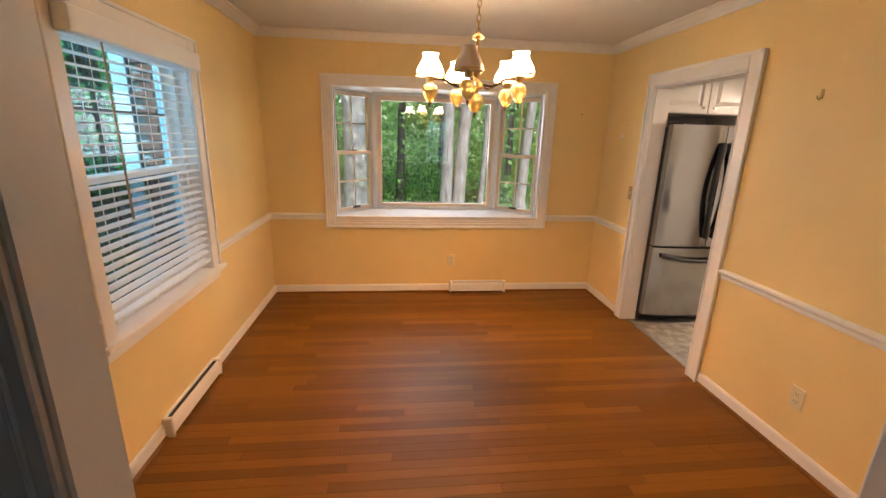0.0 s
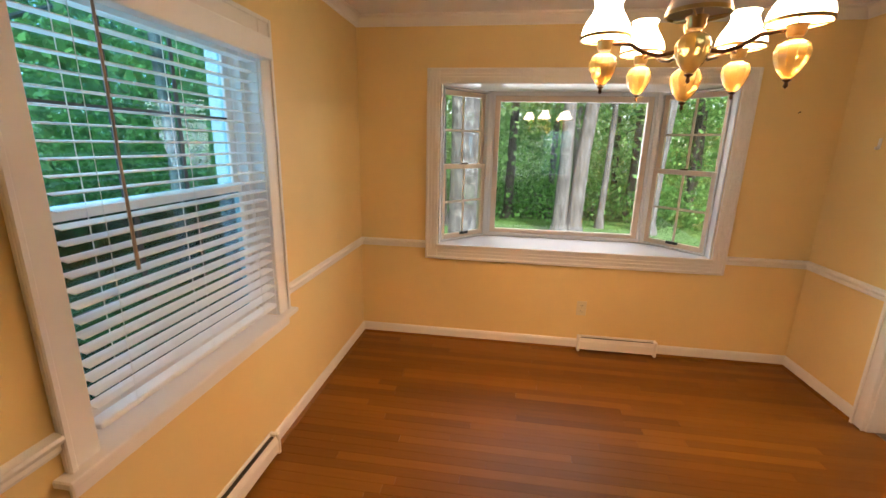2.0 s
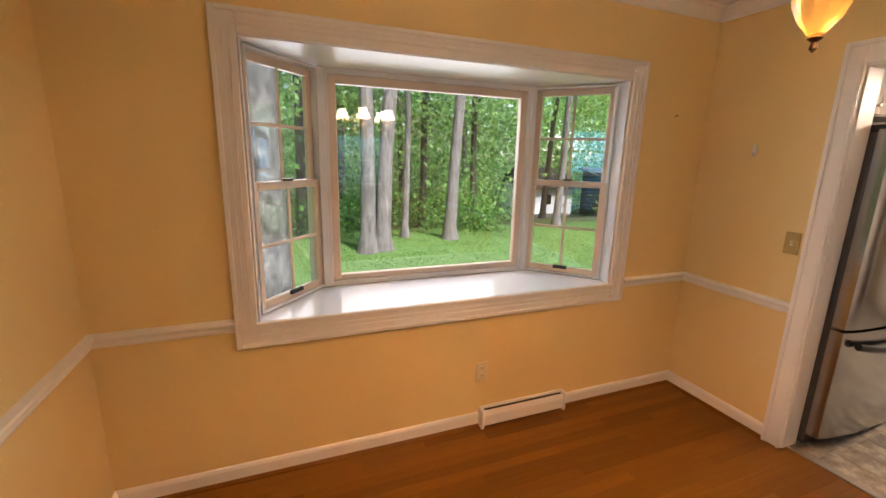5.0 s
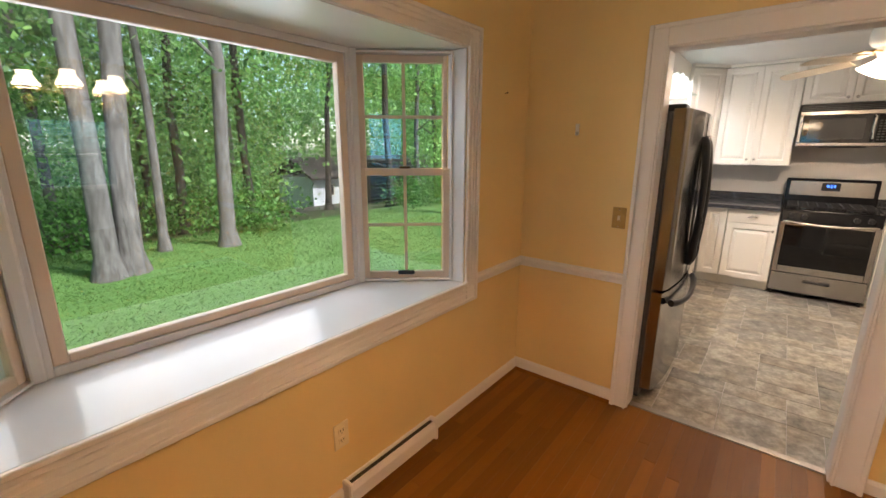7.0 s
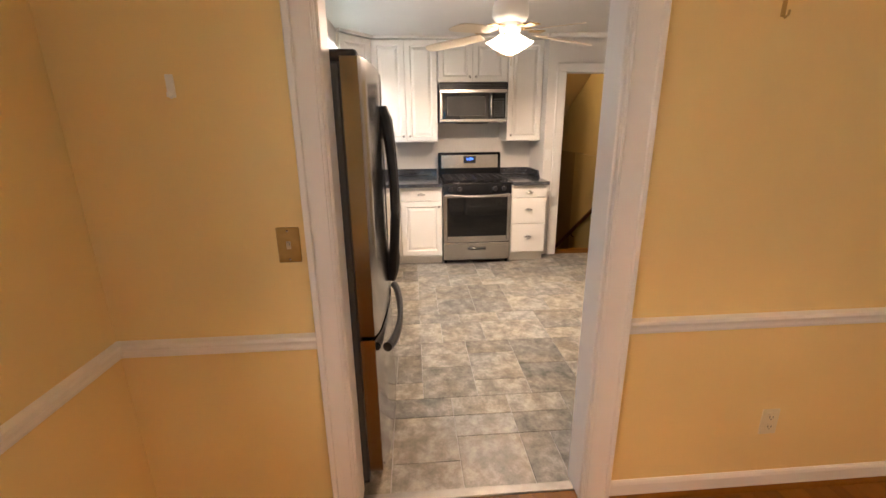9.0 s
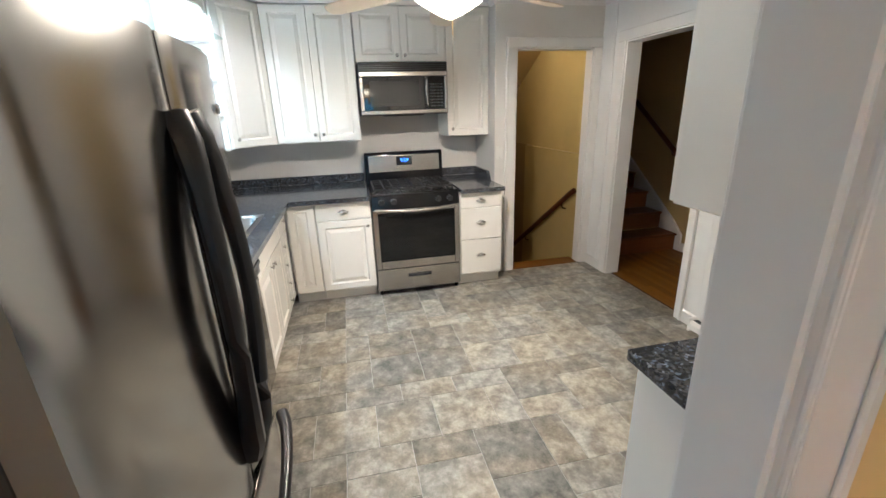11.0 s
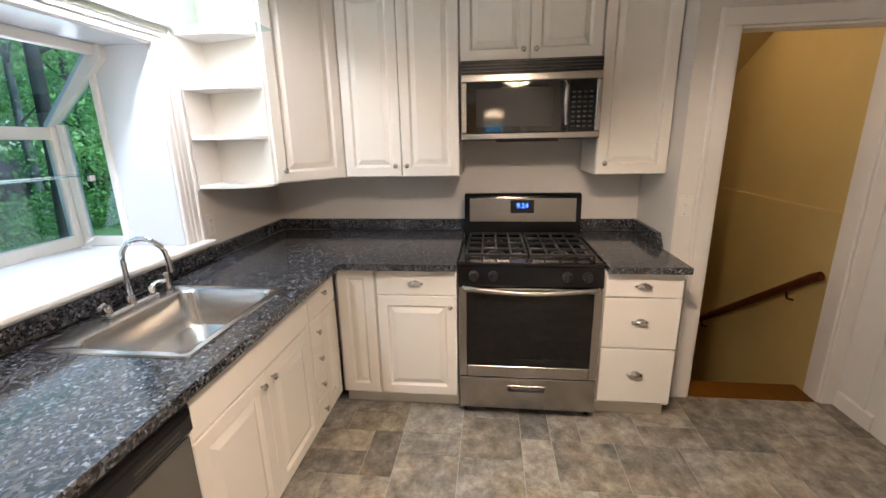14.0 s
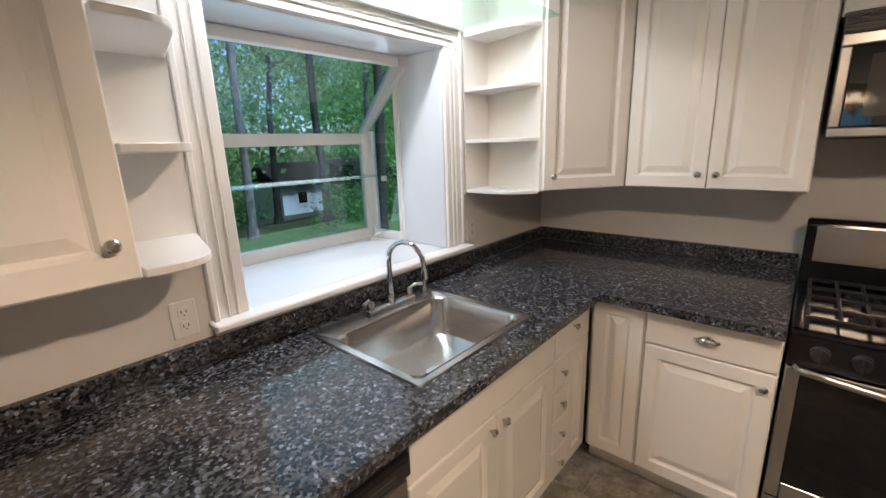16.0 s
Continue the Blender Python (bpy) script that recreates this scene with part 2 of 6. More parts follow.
SCREEN_MESH = glass("insect_screen", (0.42, 0.43, 0.46), 0.1)
GREENGLASS = glass("green_edge_shelf_glass", (0.80, 0.94, 0.90), 1.0)
SHADE = glow("lit_milk_glass_shade", (1.0, 0.80, 0.52), 8.0)
SHADEOFF = paint("unlit_milk_glass_shade", (0.62, 0.50, 0.38), 0.25, 0.05)
FANGLASS = glow("lit_frosted_fan_glass", (1.0, 0.86, 0.64), 4.0)
TUBE = glow("fluorescent_tube", (0.95, 0.98, 1.0), 6.0)
AMBER = paint("amber_ribbed_glass", (1.0, 0.70, 0.24), 0.15, 0.15, 30, 20, 0.05)
AMBER.node_tree.nodes["Principled BSDF"].inputs["Transmission Weight"].default_value = 0.55
SCREEN = glow("blue_clock_digits", (0.05, 0.2, 1.0), 2.5)
GRASS = mottled("lawn_grass", [(0.3, (0.05, 0.115, 0.027)), (0.55, (0.085, 0.185, 0.046)), (0.75, (0.125, 0.245, 0.066))], 9, 0.9, (1, 1, 1), 0.8, 0.03)
SOIL = mottled("forest_floor", [(0.3, (0.02, 0.03, 0.012)), (0.6, (0.05, 0.065, 0.02)), (0.8, (0.09, 0.07, 0.04))], 3)
BARK = mottled("grey_bark", [(0.3, (0.05, 0.046, 0.042)), (0.55, (0.15, 0.142, 0.136)), (0.8, (0.26, 0.255, 0.25))], 5, 0.95, (3, 3, 0.6), 0.9, 0.02)
LICHEN = mottled("lichen_spotted_bark", [(0.32, (0.03, 0.03, 0.028)), (0.5, (0.10, 0.10, 0.095)), (0.62, (0.17, 0.175, 0.165)), (0.72, (0.34, 0.36, 0.33))], 7, 0.95, (1.6, 1.6, 1.0), 0.9, 0.02)
DBARK = mottled("dark_bark", [(0.3, (0.02, 0.017, 0.014)), (0.6, (0.055, 0.048, 0.04)), (0.85, (0.10, 0.09, 0.075))], 5, 0.95, (3, 3, 0.6), 0.9, 0.02)
LEAF = leaf_mat("leaf_green", (0.08, 0.24, 0.06), (0.32, 0.62, 0.18))
LEAFD = leaf_mat("leaf_green_deep", (0.03, 0.11, 0.025), (0.16, 0.38, 0.09))
BLADE = leaf_mat("grass_blade_green", (0.07, 0.155, 0.038), (0.14, 0.275, 0.07))
SHEDW = paint("shed_siding_paint", (0.66, 0.70, 0.76), 0.7, 0.1)
ROOF = mottled("dark_shingle", [(0.3, (0.02, 0.018, 0.018)), (0.7, (0.06, 0.05, 0.05))], 12)
FENCEW = mottled("weathered_fence_wood", [(0.3, (0.04, 0.035, 0.03)), (0.7, (0.11, 0.10, 0.085))], 6, 0.9, (3, 3, 0.6))
BROWNW = mottled("brown_stained_boards", [(0.3, (0.035, 0.022, 0.016)), (0.7, (0.085, 0.055, 0.04))], 6, 0.9, (3, 3, 0.6))
BRICK = mottled("red_brick", [(0.3, (0.16, 0.055, 0.035)), (0.6, (0.28, 0.09, 0.06)), (0.8, (0.36, 0.15, 0.10))], 14)
MORTAR = mottled("mortar", [(0.3, (0.35, 0.33, 0.30)), (0.7, (0.5, 0.48, 0.45))], 20)
IVORY = paint("ivory_plastic", (0.72, 0.62, 0.42), 0.3, 0.03, 20, 6, 0.02)
WPLAST = paint("white_plastic", (0.78, 0.75, 0.70), 0.3, 0.03, 20, 6, 0.02)
DARKHOLE = paint("dark_slot", (0.03, 0.028, 0.026), 0.7)
EXTW = paint("exterior_white_trim", (0.46, 0.50, 0.56), 0.5, 0.06)
BLUEROOM = paint("plain_room_paint", (0.55, 0.55, 0.56), 0.7, 0.05)

# ---- mesh helpers ----


class G:
    """One mesh under construction."""

    def __init__(self, m=None):
        self.bm, self.m = bmesh.new(), m

    def box(self, x0, x1, y0, y1, z0, z1, bev=0.0, seg=1):
        v = [self.bm.verts.new(p) for p in ((x0, y0, z0), (x1, y0, z0), (x1, y1, z0), (x0, y1, z0), (x0, y0, z1), (x1, y0, z1), (x1, y1, z1), (x0, y1, z1))]
        f = [self.bm.faces.new([v[i] for i in q]) for q in ((3, 2, 1, 0), (4, 5, 6, 7), (0, 1, 5, 4), (1, 2, 6, 5), (2, 3, 7, 6), (3, 0, 4, 7))]
        if bev:
            bmesh.ops.bevel(self.bm, geom=list({e for q in f for e in q.edges}), offset=bev, segments=seg, affect="EDGES", profile=0.5)
        return self

    def prism(self, pts, a0, a1, axis="z", bev=0.0, seg=1):
        """A polygon pushed along an axis; its points are the two other coordinates in x, y, z order."""
        put = {"z": lambda p, a: (p[0], p[1], a), "y": lambda p, a: (p[0], a, p[1]), "x": lambda p, a: (a, p[0], p[1])}[axis]
        lo, hi = [self.bm.verts.new(put(p, a0)) for p in pts], [self.bm.verts.new(put(p, a1)) for p in pts]
        fs = [self.bm.faces.new(lo[::-1]), self.bm.faces.new(hi)]
        for i in range(len(pts)):
            j = (i + 1) % len(pts)
            fs.append(self.bm.faces.new((lo[i], lo[j], hi[j], hi[i])))
        bmesh.ops.recalc_face_normals(self.bm, faces=fs)
        if bev:
            bmesh.ops.bevel(self.bm, geom=list({e for q in fs for e in q.edges}), offset=bev, segments=seg, affect="EDGES", profile=0.5)
        return self

    def lathe(self, prof, c=(0, 0, 0), n=20, ribs=0.0, axis="z"):
        """A profile of (radius, height) turned round an axis through c."""
        rings = []
        for r, h in prof:
            ring = []
            for k in range(n):
                a = 2 * math.pi * k / n
                rr = max(r, 1e-4) * (1 + ribs * (1 if k % 2 else -1))
                p = {"z": (rr * math.cos(a), rr * math.sin(a), h), "x": (h, rr * math.cos(a), rr * math.sin(a)), "y": (rr * math.sin(a), h, rr * math.cos(a))}[axis]
                ring.append(self.bm.verts.new((c[0] + p[0], c[1] + p[1], c[2] + p[2])))
            rings.append(ring)
        for a, b in zip(rings, rings[1:]):
            for k in range(n):
                self.bm.faces.new((a[k], a[(k + 1) % n], b[(k + 1) % n], b[k]))
        if prof[0][0] > 1e-3 and prof[-1] != prof[0]:
            self.bm.faces.new(rings[0][::-1])
        if prof[-1][0] > 1e-3 and prof[-1] != prof[0]:
            self.bm.faces.new(rings[-1])
        return self

    def tube(self, pts, r, n=10, flat=1.0):
        """A round bar along points; r may be one radius or one for each point."""
        pts = [Vector(p) for p in pts]
        rs = r if isinstance(r, (list, tuple)) else [r] * len(pts)
        rings, up = [], Vector((0.13, 0.21, 1)).normalized()
        for i, p in enumerate(pts):
            d = (pts[min(i + 1, len(pts) - 1)] - pts[max(i - 1, 0)]).normalized()
            s = d.cross(up if abs(d.dot(up)) < 0.95 else Vector((1, 0, 0))).normalized()
            u = s.cross(d).normalized()
            rings.append([self.bm.verts.new(p + rs[i] * (math.cos(2 * math.pi * k / n) * s + flat * math.sin(2 * math.pi * k / n) * u)) for k in range(n)])
        for a, b in zip(rings, rings[1:]):
            for k in range(n):
                self.bm.faces.new((a[k], a[(k + 1) % n], b[(k + 1) % n], b[k]))
        self.bm.faces.new(rings[0][::-1])
        self.bm.faces.new(rings[-1])
        return self

    def panel(self, w, h, t=0.019, stile=0.055, raised=True, x0=0.0, z0=0.0):
        """A cabinet door with a raised field, front towards -y, back at y = 0."""
        rings = [(0, 0), (0, -t + 0.004), (0.004, -t)]
        if raised:
            rings += [(stile, -t), (stile + 0.004, -t + 0.005), (stile + 0.009, -t + 0.011), (stile + 0.014, -t + 0.013), (stile + 0.042, -t + 0.002), (stile + 0.044, -t + 0.001)]
        loops = []
        for i, y in rings:
            loops.append([self.bm.verts.new(p) for p in ((x0 + i, y, z0 + i), (x0 + w - i, y, z0 + i), (x0 + w - i, y, z0 + h - i), (x0 + i, y, z0 + h - i))])
        for a, b in zip(loops, loops[1:]):
            for k in range(4):
                self.bm.faces.new((a[k], a[(k + 1) % 4], b[(k + 1) % 4], b[k]))
        self.bm.faces.new(loops[-1])
        self.bm.faces.new(loops[0][::-1])
        return self

    def done(self, smooth=False):
        bmesh.ops.recalc_face_normals(self.bm, faces=self.bm.faces)
        if self.m is not None:
            self.bm.transform(self.m)
        me = bpy.data.meshes.new("mesh")
        self.bm.to_mesh(me)
        self.bm.free()
        if smooth:
            for p in me.polygons:
                p.use_smooth = True
            me.set_sharp_from_angle(angle=radians(40))
        return me


def part(name, g, material, parent=None, label="", smooth=False):
    """One mesh object; under a thing or a part where one is given. The mesh is in world coordinates."""
    me = g.done(smooth) if isinstance(g, G) else g
    me.materials.clear()
    me.materials.append(material)
    ob = new(name, me)
    if parent is not None:
        ob.parent = parent
        base, chain = Matrix(), parent
        while chain is not None:
            base = chain.matrix_basis @ base if chain.parent is None else base
            chain = chain.parent
        ob.matrix_parent_inverse = base.inverted() if parent.parent is None else Matrix()
    if label:
        ob["label"] = label
    return ob


def thing(name, x, y, z, label, category, group="", kind=""):
    """An empty at the base of a thing, which parents its parts."""
    ob = new(name)
    ob.empty_display_size = 0.05
    ob.matrix_basis = pose(x, y, z)
    return tagged(ob, label, category, group, kind)


def structure(name, g, material, label, category):
    return tagged(part(name, g, material), label, category, kind="structure")


def wall(name, axis, p0, p1, a0, a1, z0, z1, holes, material, label):
    """A wall from p0 to p1 across its thickness and a0 to a1 along it, with rectangular holes (a, b, low, high)."""
    g = G()
    cuts = sorted({a0, a1, *[h[0] for h in holes], *[h[1] for h in holes]})
    for a, b in zip(cuts, cuts[1:]):
        mid, low = (a + b) / 2, z0
        for h in sorted(h for h in holes if h[0] < mid < h[1]):
            if h[2] > low:
                g.box(*((p0, p1, a, b) if axis == "x" else (a, b, p0, p1)), low, h[2])
            low = h[3]
        if low < z1:
            g.box(*((p0, p1, a, b) if axis == "x" else (a, b, p0, p1)), low, z1)
    return structure(name, g, material, label, "wall")

# ---- the large structure ----
DX0, DX1, DY0, DY1 = -1.075, 2.155, 1.148, 4.56
KX0, KX1, KY0, KY1 = 2.275, 6.10, 1.083, 4.64
CEILZ = 2.405
# dining room walls, with the cased opening, the window, the bay and the kitchen doorway
wall("wall_dining_west", "x", DX0 - 0.16, DX0, DY0 - 0.2, DY1 + 0.16, 0, CEILZ, [(2.285, 3.255, 0.665, 1.97)], YELLOW, "warm yellow painted plaster wall with a window")
wall("wall_dining_north", "y", DY1, DY1 + 0.16, DX0, DX1 + 0.06, 0, CEILZ, [(-0.46, 1.525, 0.785, 1.965)], YELLOW, "warm yellow painted wall with a bay window")
wall("wall_dining_east", "x", DX1, DX1 + 0.06, DY0, DY1, 0, CEILZ, [(2.905, 3.83, 0, 1.985)], YELLOW, "warm yellow painted wall with the kitchen doorway")
wall("wall_dining_south", "y", DY0 - 0.05, DY0, DX0, DX1 + 0.06, 0, CEILZ, [(-0.33, 1.15, 0, 2.06)], YELLOW, "warm yellow painted wall with a cased opening")
wall("wall_living_north", "y", DY0 - 0.10, DY0 - 0.05, -3.0, 2.9, 0, CEILZ, [(-0.33, 1.15, 0, 2.06)], BLUEROOM, "plain grey painted wall of the front room")
wall("wall_living_south", "y", -3.1, -3.0, -3.1, 3.0, 0, CEILZ, [(0.95, 2.15, 0.75, 2.0)], BLUEROOM, "plain grey painted wall of the front room")
wall("wall_living_west", "x", -3.1, -3.0, -3.0, DY0 - 0.10, 0, CEILZ, [], BLUEROOM, "plain grey painted wall of the front room")
wall("wall_living_east", "x", 2.9, 3.0, -3.0, 0.953, 0, CEILZ, [], BLUEROOM, "plain grey painted wall of the front room")
# kitchen walls
wall("wall_kitchen_west", "x", DX1 + 0.06, KX0, KY0, DY1, 0, CEILZ, [(2.905, 3.83, 0, 1.985)], KWALL, "grey-white painted kitchen wall with a doorway")
wall("wall_kitchen_north", "y", KY1, KY1 + 0.16, DX1 + 0.06, KX1 + 0.1, 0, CEILZ, [(4.06, 5.095, 1.03, 1.99)], KWALL, "grey-white painted kitchen wall with a garden window")
wall("wall_kitchen_east", "x", KX1, KX1 + 0.1, 2.09, KY1, 0, CEILZ, [], KWALL, "grey-white painted kitchen wall behind the range")
wall("wall_kitchen_return", "y", 1.99, 2.09, 5.627, KX1 + 0.1, 0, CEILZ, [], KWALL, "short return wall beside the counter")
wall("wall_kitchen_stair", "x", 5.527, 5.627, KY0 - 0.13, 2.09, 0, CEILZ, [(1.165, 1.90, 0, 2.035)], KWALL, "grey-white wall with the basement doorway")
wall("wall_kitchen_south", "y", KY0 - 0.13, KY0, KX0 - 0.06, 5.527, 0, CEILZ, [(4.25, 5.172, 0, 2.04)], PANEL, "white painted panelled wall with the hall doorway")

for nm, x0, x1, y0, y1, mt, lab in (("ceiling_dining", DX0 - 0.16, DX1 + 0.06, DY0 - 0.09, DY1 + 0.16, CEIL, "dining room ceiling, matt off-white paint"),
                                    ("ceiling_kitchen", DX1 + 0.06, KX1 + 0.1, KY0 - 0.13, KY1 + 0.16, CEIL, "kitchen ceiling, matt off-white paint"),
                                    ("ceiling_living", -3.1, 3.0, -3.1, DY0 - 0.09, CEIL, "front room ceiling, matt off-white paint")):
    structure(nm, G().box(x0, x1, y0, y1, CEILZ, CEILZ + 0.14), mt, lab, "ceiling")
structure("ceiling_hall", G().box(3.0, 9.2, -0.25, 0.953, 3.4, 3.5), CEIL, "high ceiling over the hall stairs", "ceiling")

floor_d = structure("floor_dining", G().box(DX0 - 0.16, 2.215, DY0 - 0.10, DY1 + 0.16, -0.12, -0.003), OAKD, "varnished oak strip floor, warm reddish brown", "floor")
structure("floor_living", G().box(-3.1, 3.0, -3.1, DY0 - 0.10, -0.12, -0.001), OAK, "varnished oak floor of the front room", "floor")
floor_k = structure("floor_kitchen", G().box(2.215, 5.53, KY0 - 0.06, KY1 + 0.1, -0.12, -0.0025).box(5.53, KX1 + 0.1, 2.0, KY1 + 0.1, -0.12, -0.0025), GROUT, "grey slate-look tile floor", "floor")
floor_h = structure("floor_hall", G().box(3.0, 5.6, -0.15, KY0 - 0.06, -0.12, -0.003), OAKD, "varnished oak hall floor", "floor")
structure("threshold", G().box(2.20, 2.245, 2.925, 3.811, -0.003, 0.007, 0.003), paint("dull_aluminium", (0.36, 0.34, 0.31), 0.5, 0.15, 120, 12, 0.05, 1.0), "thin metal threshold strip in the doorway", "trim")

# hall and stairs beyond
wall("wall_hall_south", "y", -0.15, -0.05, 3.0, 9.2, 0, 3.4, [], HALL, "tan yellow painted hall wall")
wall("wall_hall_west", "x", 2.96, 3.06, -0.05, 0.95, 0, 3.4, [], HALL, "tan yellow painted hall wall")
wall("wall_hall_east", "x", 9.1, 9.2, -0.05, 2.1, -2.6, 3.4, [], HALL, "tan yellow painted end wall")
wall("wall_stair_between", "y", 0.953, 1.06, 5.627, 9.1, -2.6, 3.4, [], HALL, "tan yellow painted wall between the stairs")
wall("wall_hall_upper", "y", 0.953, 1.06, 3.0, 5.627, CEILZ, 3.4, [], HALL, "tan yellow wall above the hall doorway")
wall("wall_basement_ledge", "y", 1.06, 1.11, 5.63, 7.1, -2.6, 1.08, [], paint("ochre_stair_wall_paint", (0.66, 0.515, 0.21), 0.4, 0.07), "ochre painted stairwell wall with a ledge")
wall("wall_basement_upper", "y", 1.06, 1.066, 5.63, 9.1, 1.08, CEILZ, [], bpy.data.materials["ochre_stair_wall_paint"], "ochre painted stairwell wall above the ledge")
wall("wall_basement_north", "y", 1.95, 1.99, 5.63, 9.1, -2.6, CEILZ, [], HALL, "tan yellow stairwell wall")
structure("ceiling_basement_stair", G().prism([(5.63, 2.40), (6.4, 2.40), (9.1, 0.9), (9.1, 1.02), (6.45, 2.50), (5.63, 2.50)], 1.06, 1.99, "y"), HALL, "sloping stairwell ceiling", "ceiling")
structure("floor_basement", G().box(5.63, 9.1, 1.06, 1.99, -2.75, -2.6), GROUT, "basement floor", "floor")


def casing(name, parts, material, label):
    """A built-up flat casing with a raised back band along its outer edge."""
    g = G()
    for b in parts:
        g.box(*b, 0.004)
    return structure(name, g, material, label, "trim")


# kitchen doorway in the dining room: casing, jambs
P = 0.018
casing("trim_kitchen_doorway", [(DX1 - P, DX1, 3.82, 3.907, 0, 2.075), (DX1 - P, DX1, 2.81, 2.916, 0, 2.075), (DX1 - P, DX1, 2.916, 3.82, 1.978, 2.075),
                                (DX1 - P - 0.010, DX1 - P, 3.885, 3.907, 0, 2.078), (DX1 - P - 0.010, DX1 - P, 2.808, 2.830, 0, 2.078), (DX1 - P - 0.010, DX1 - P, 2.83, 3.885, 2.056, 2.078),
                                (DX1 - P - 0.004, DX1 - P, 3.82, 3.832, 0, 1.978), (DX1 - P - 0.004, DX1 - P, 2.904, 2.916, 0, 1.978)], WHITE, "white painted casing round the kitchen doorway")
casing("trim_kitchen_jamb", [(DX1 - 0.004, KX0 + 0.004, 3.811, 3.833, 0, 1.967), (DX1 - 0.004, KX0 + 0.004, 2.903, 2.925, 0, 1.967), (DX1 - 0.004, KX0 + 0.004, 2.903, 3.833, 1.967, 1.987)], WHITE, "white painted doorway lining")
casing("trim_kitchen_doorway_back", [(KX0 + 0.004, KX0 + P, 2.82, 2.915, 0, 2.07), (KX0 + 0.004, KX0 + P, 2.915, 3.80, 1.987, 2.07)], WHITE, "white painted casing on the kitchen side")
# opening behind the first steps
casing("trim_cased_opening", [(-0.332, -0.310, DY0 - 0.103, DY0 + 0.010, 0, 2.04), (1.13, 1.152, DY0 - 0.103, DY0 + 0.010, 0, 2.04), (-0.332, 1.152, DY0 - 0.103, DY0 + 0.010, 2.04, 2.062)], WHITE, "white painted lining of the cased opening")
casing("trim_cased_opening_front", [(-0.41, -0.318, DY0 - 0.118, DY0 - 0.10, 0, 2.15), (1.138, 1.23, DY0 - 0.118, DY0 - 0.10, 0, 2.15), (-0.318, 1.138, DY0 - 0.118, DY0 - 0.10, 2.05, 2.15), (-0.41, -0.385, DY0 - 0.128, DY0 - 0.118, 0, 2.15), (-0.35, -0.34, DY0 - 0.123, DY0 - 0.118, 0, 2.1)], WHITE, "white painted casing of the front room opening")
casing("trim_cased_opening_back", [(-0.40, -0.316, DY0, DY0 + 0.016, 0, 2.14), (1.136, 1.22, DY0, DY0 + 0.016, 0, 2.14), (-0.316, 1.136, DY0, DY0 + 0.016, 2.05, 2.14)], WHITE, "white painted casing of the cased opening")


def sweep_trim(name, profile, runs, material, label, category="trim"):
    """A moulding: profile points (out from the wall, up) along straight runs (axis, wall, side, a0, a1)."""
    g = G()
    for axis, w, s, a0, a1 in runs:
        pts = [(w + s * o, z) for o, z in profile]
        g.prism(pts, a0, a1, "x" if axis == "y" else "y")
    return structure(name, g, material, label, category)


BASE = [(0, 0.0), (0.013, 0.0), (0.013, 0.068), (0.009, 0.080), (0.004, 0.086), (0, 0.086)]
SHOE = [(0.013, 0.0), (0.028, 0.0), (0.026, 0.008), (0.013, 0.018)]
RAIL = [(0, 0.752), (0.008, 0.752), (0.012, 0.762), (0.012, 0.776), (0.026, 0.788), (0.030, 0.797), (0.026, 0.806), (0, 0.812)]
CROWN = [(0, 2.335), (0.008, 2.335), (0.014, 2.350), (0.045, 2.385), (0.062, 2.392), (0.062, CEILZ), (0, CEILZ)]
E = 0.013
sweep_trim("baseboard", BASE, [("x", DX0, 1, DY0, 2.49), ("x", DX0, 1, 3.11, DY1), ("y", DY1, -1, DX0, 0.66), ("y", DY1, -1, 1.245, DX1), ("x", DX1, -1, 3.907, DY1), ("x", DX1, -1, DY0, 2.808), ("y", DY0, 1, DX0, -0.40), ("y", DY0, 1, 1.22, DX1)], WHITE, "white painted baseboard round the dining room")
sweep_trim("baseboard_shoe", SHOE, [("x", DX0, 1, DY0, 2.49), ("x", DX0, 1, 3.11, DY1), ("y", DY1, -1, DX0, 0.66), ("y", DY1, -1, 1.245, DX1), ("x", DX1, -1, 3.907, DY1), ("x", DX1, -1, DY0, 2.808)], OAK, "stained oak shoe moulding at the floor")
sweep_trim("chair_rail", RAIL, [("x", DX0, 1, DY0, 2.195), ("x", DX0, 1, 3.35, DY1), ("y", DY1, -1, DX0, -0.553), ("y", DY1, -1, 1.625, DX1), ("x", DX1, -1, 3.907, DY1), ("x", DX1, -1, DY0, 2.808)], WHITE, "white moulded chair rail")
sweep_trim("crown_moulding", CROWN, [("x", DX0, 1, DY0, DY1), ("y", DY1, -1, DX0, DX1), ("x", DX1, -1, DY0, DY1), ("y", DY0, 1, DX0, DX1)], WHITE, "white painted crown moulding")
KC = [(0, 2.365), (0.006, 2.365), (0.028, 2.395), (0.028, CEILZ), (0, CEILZ)]
sweep_trim("kitchen_ceiling_trim", KC, [("y", KY0, 1, KX0, 5.527), ("x", 5.527, -1, KY0, 2.09), ("y", 2.09, 1, 5.527, 5.66)], WHITE, "thin white cove trim at the kitchen ceiling")
sweep_trim("kitchen_baseboard", [(0, 0), (0.014, 0), (0.014, 0.085), (0, 0.095)], [("y", KY0, 1, 4.05, 4.178), ("y", KY0, 1, 2.72, 3.44), ("y", KY0, 1, 5.275, 5.527), ("y", -0.05, 1, 3.06, 5.55)], WHITE, "white painted baseboard")

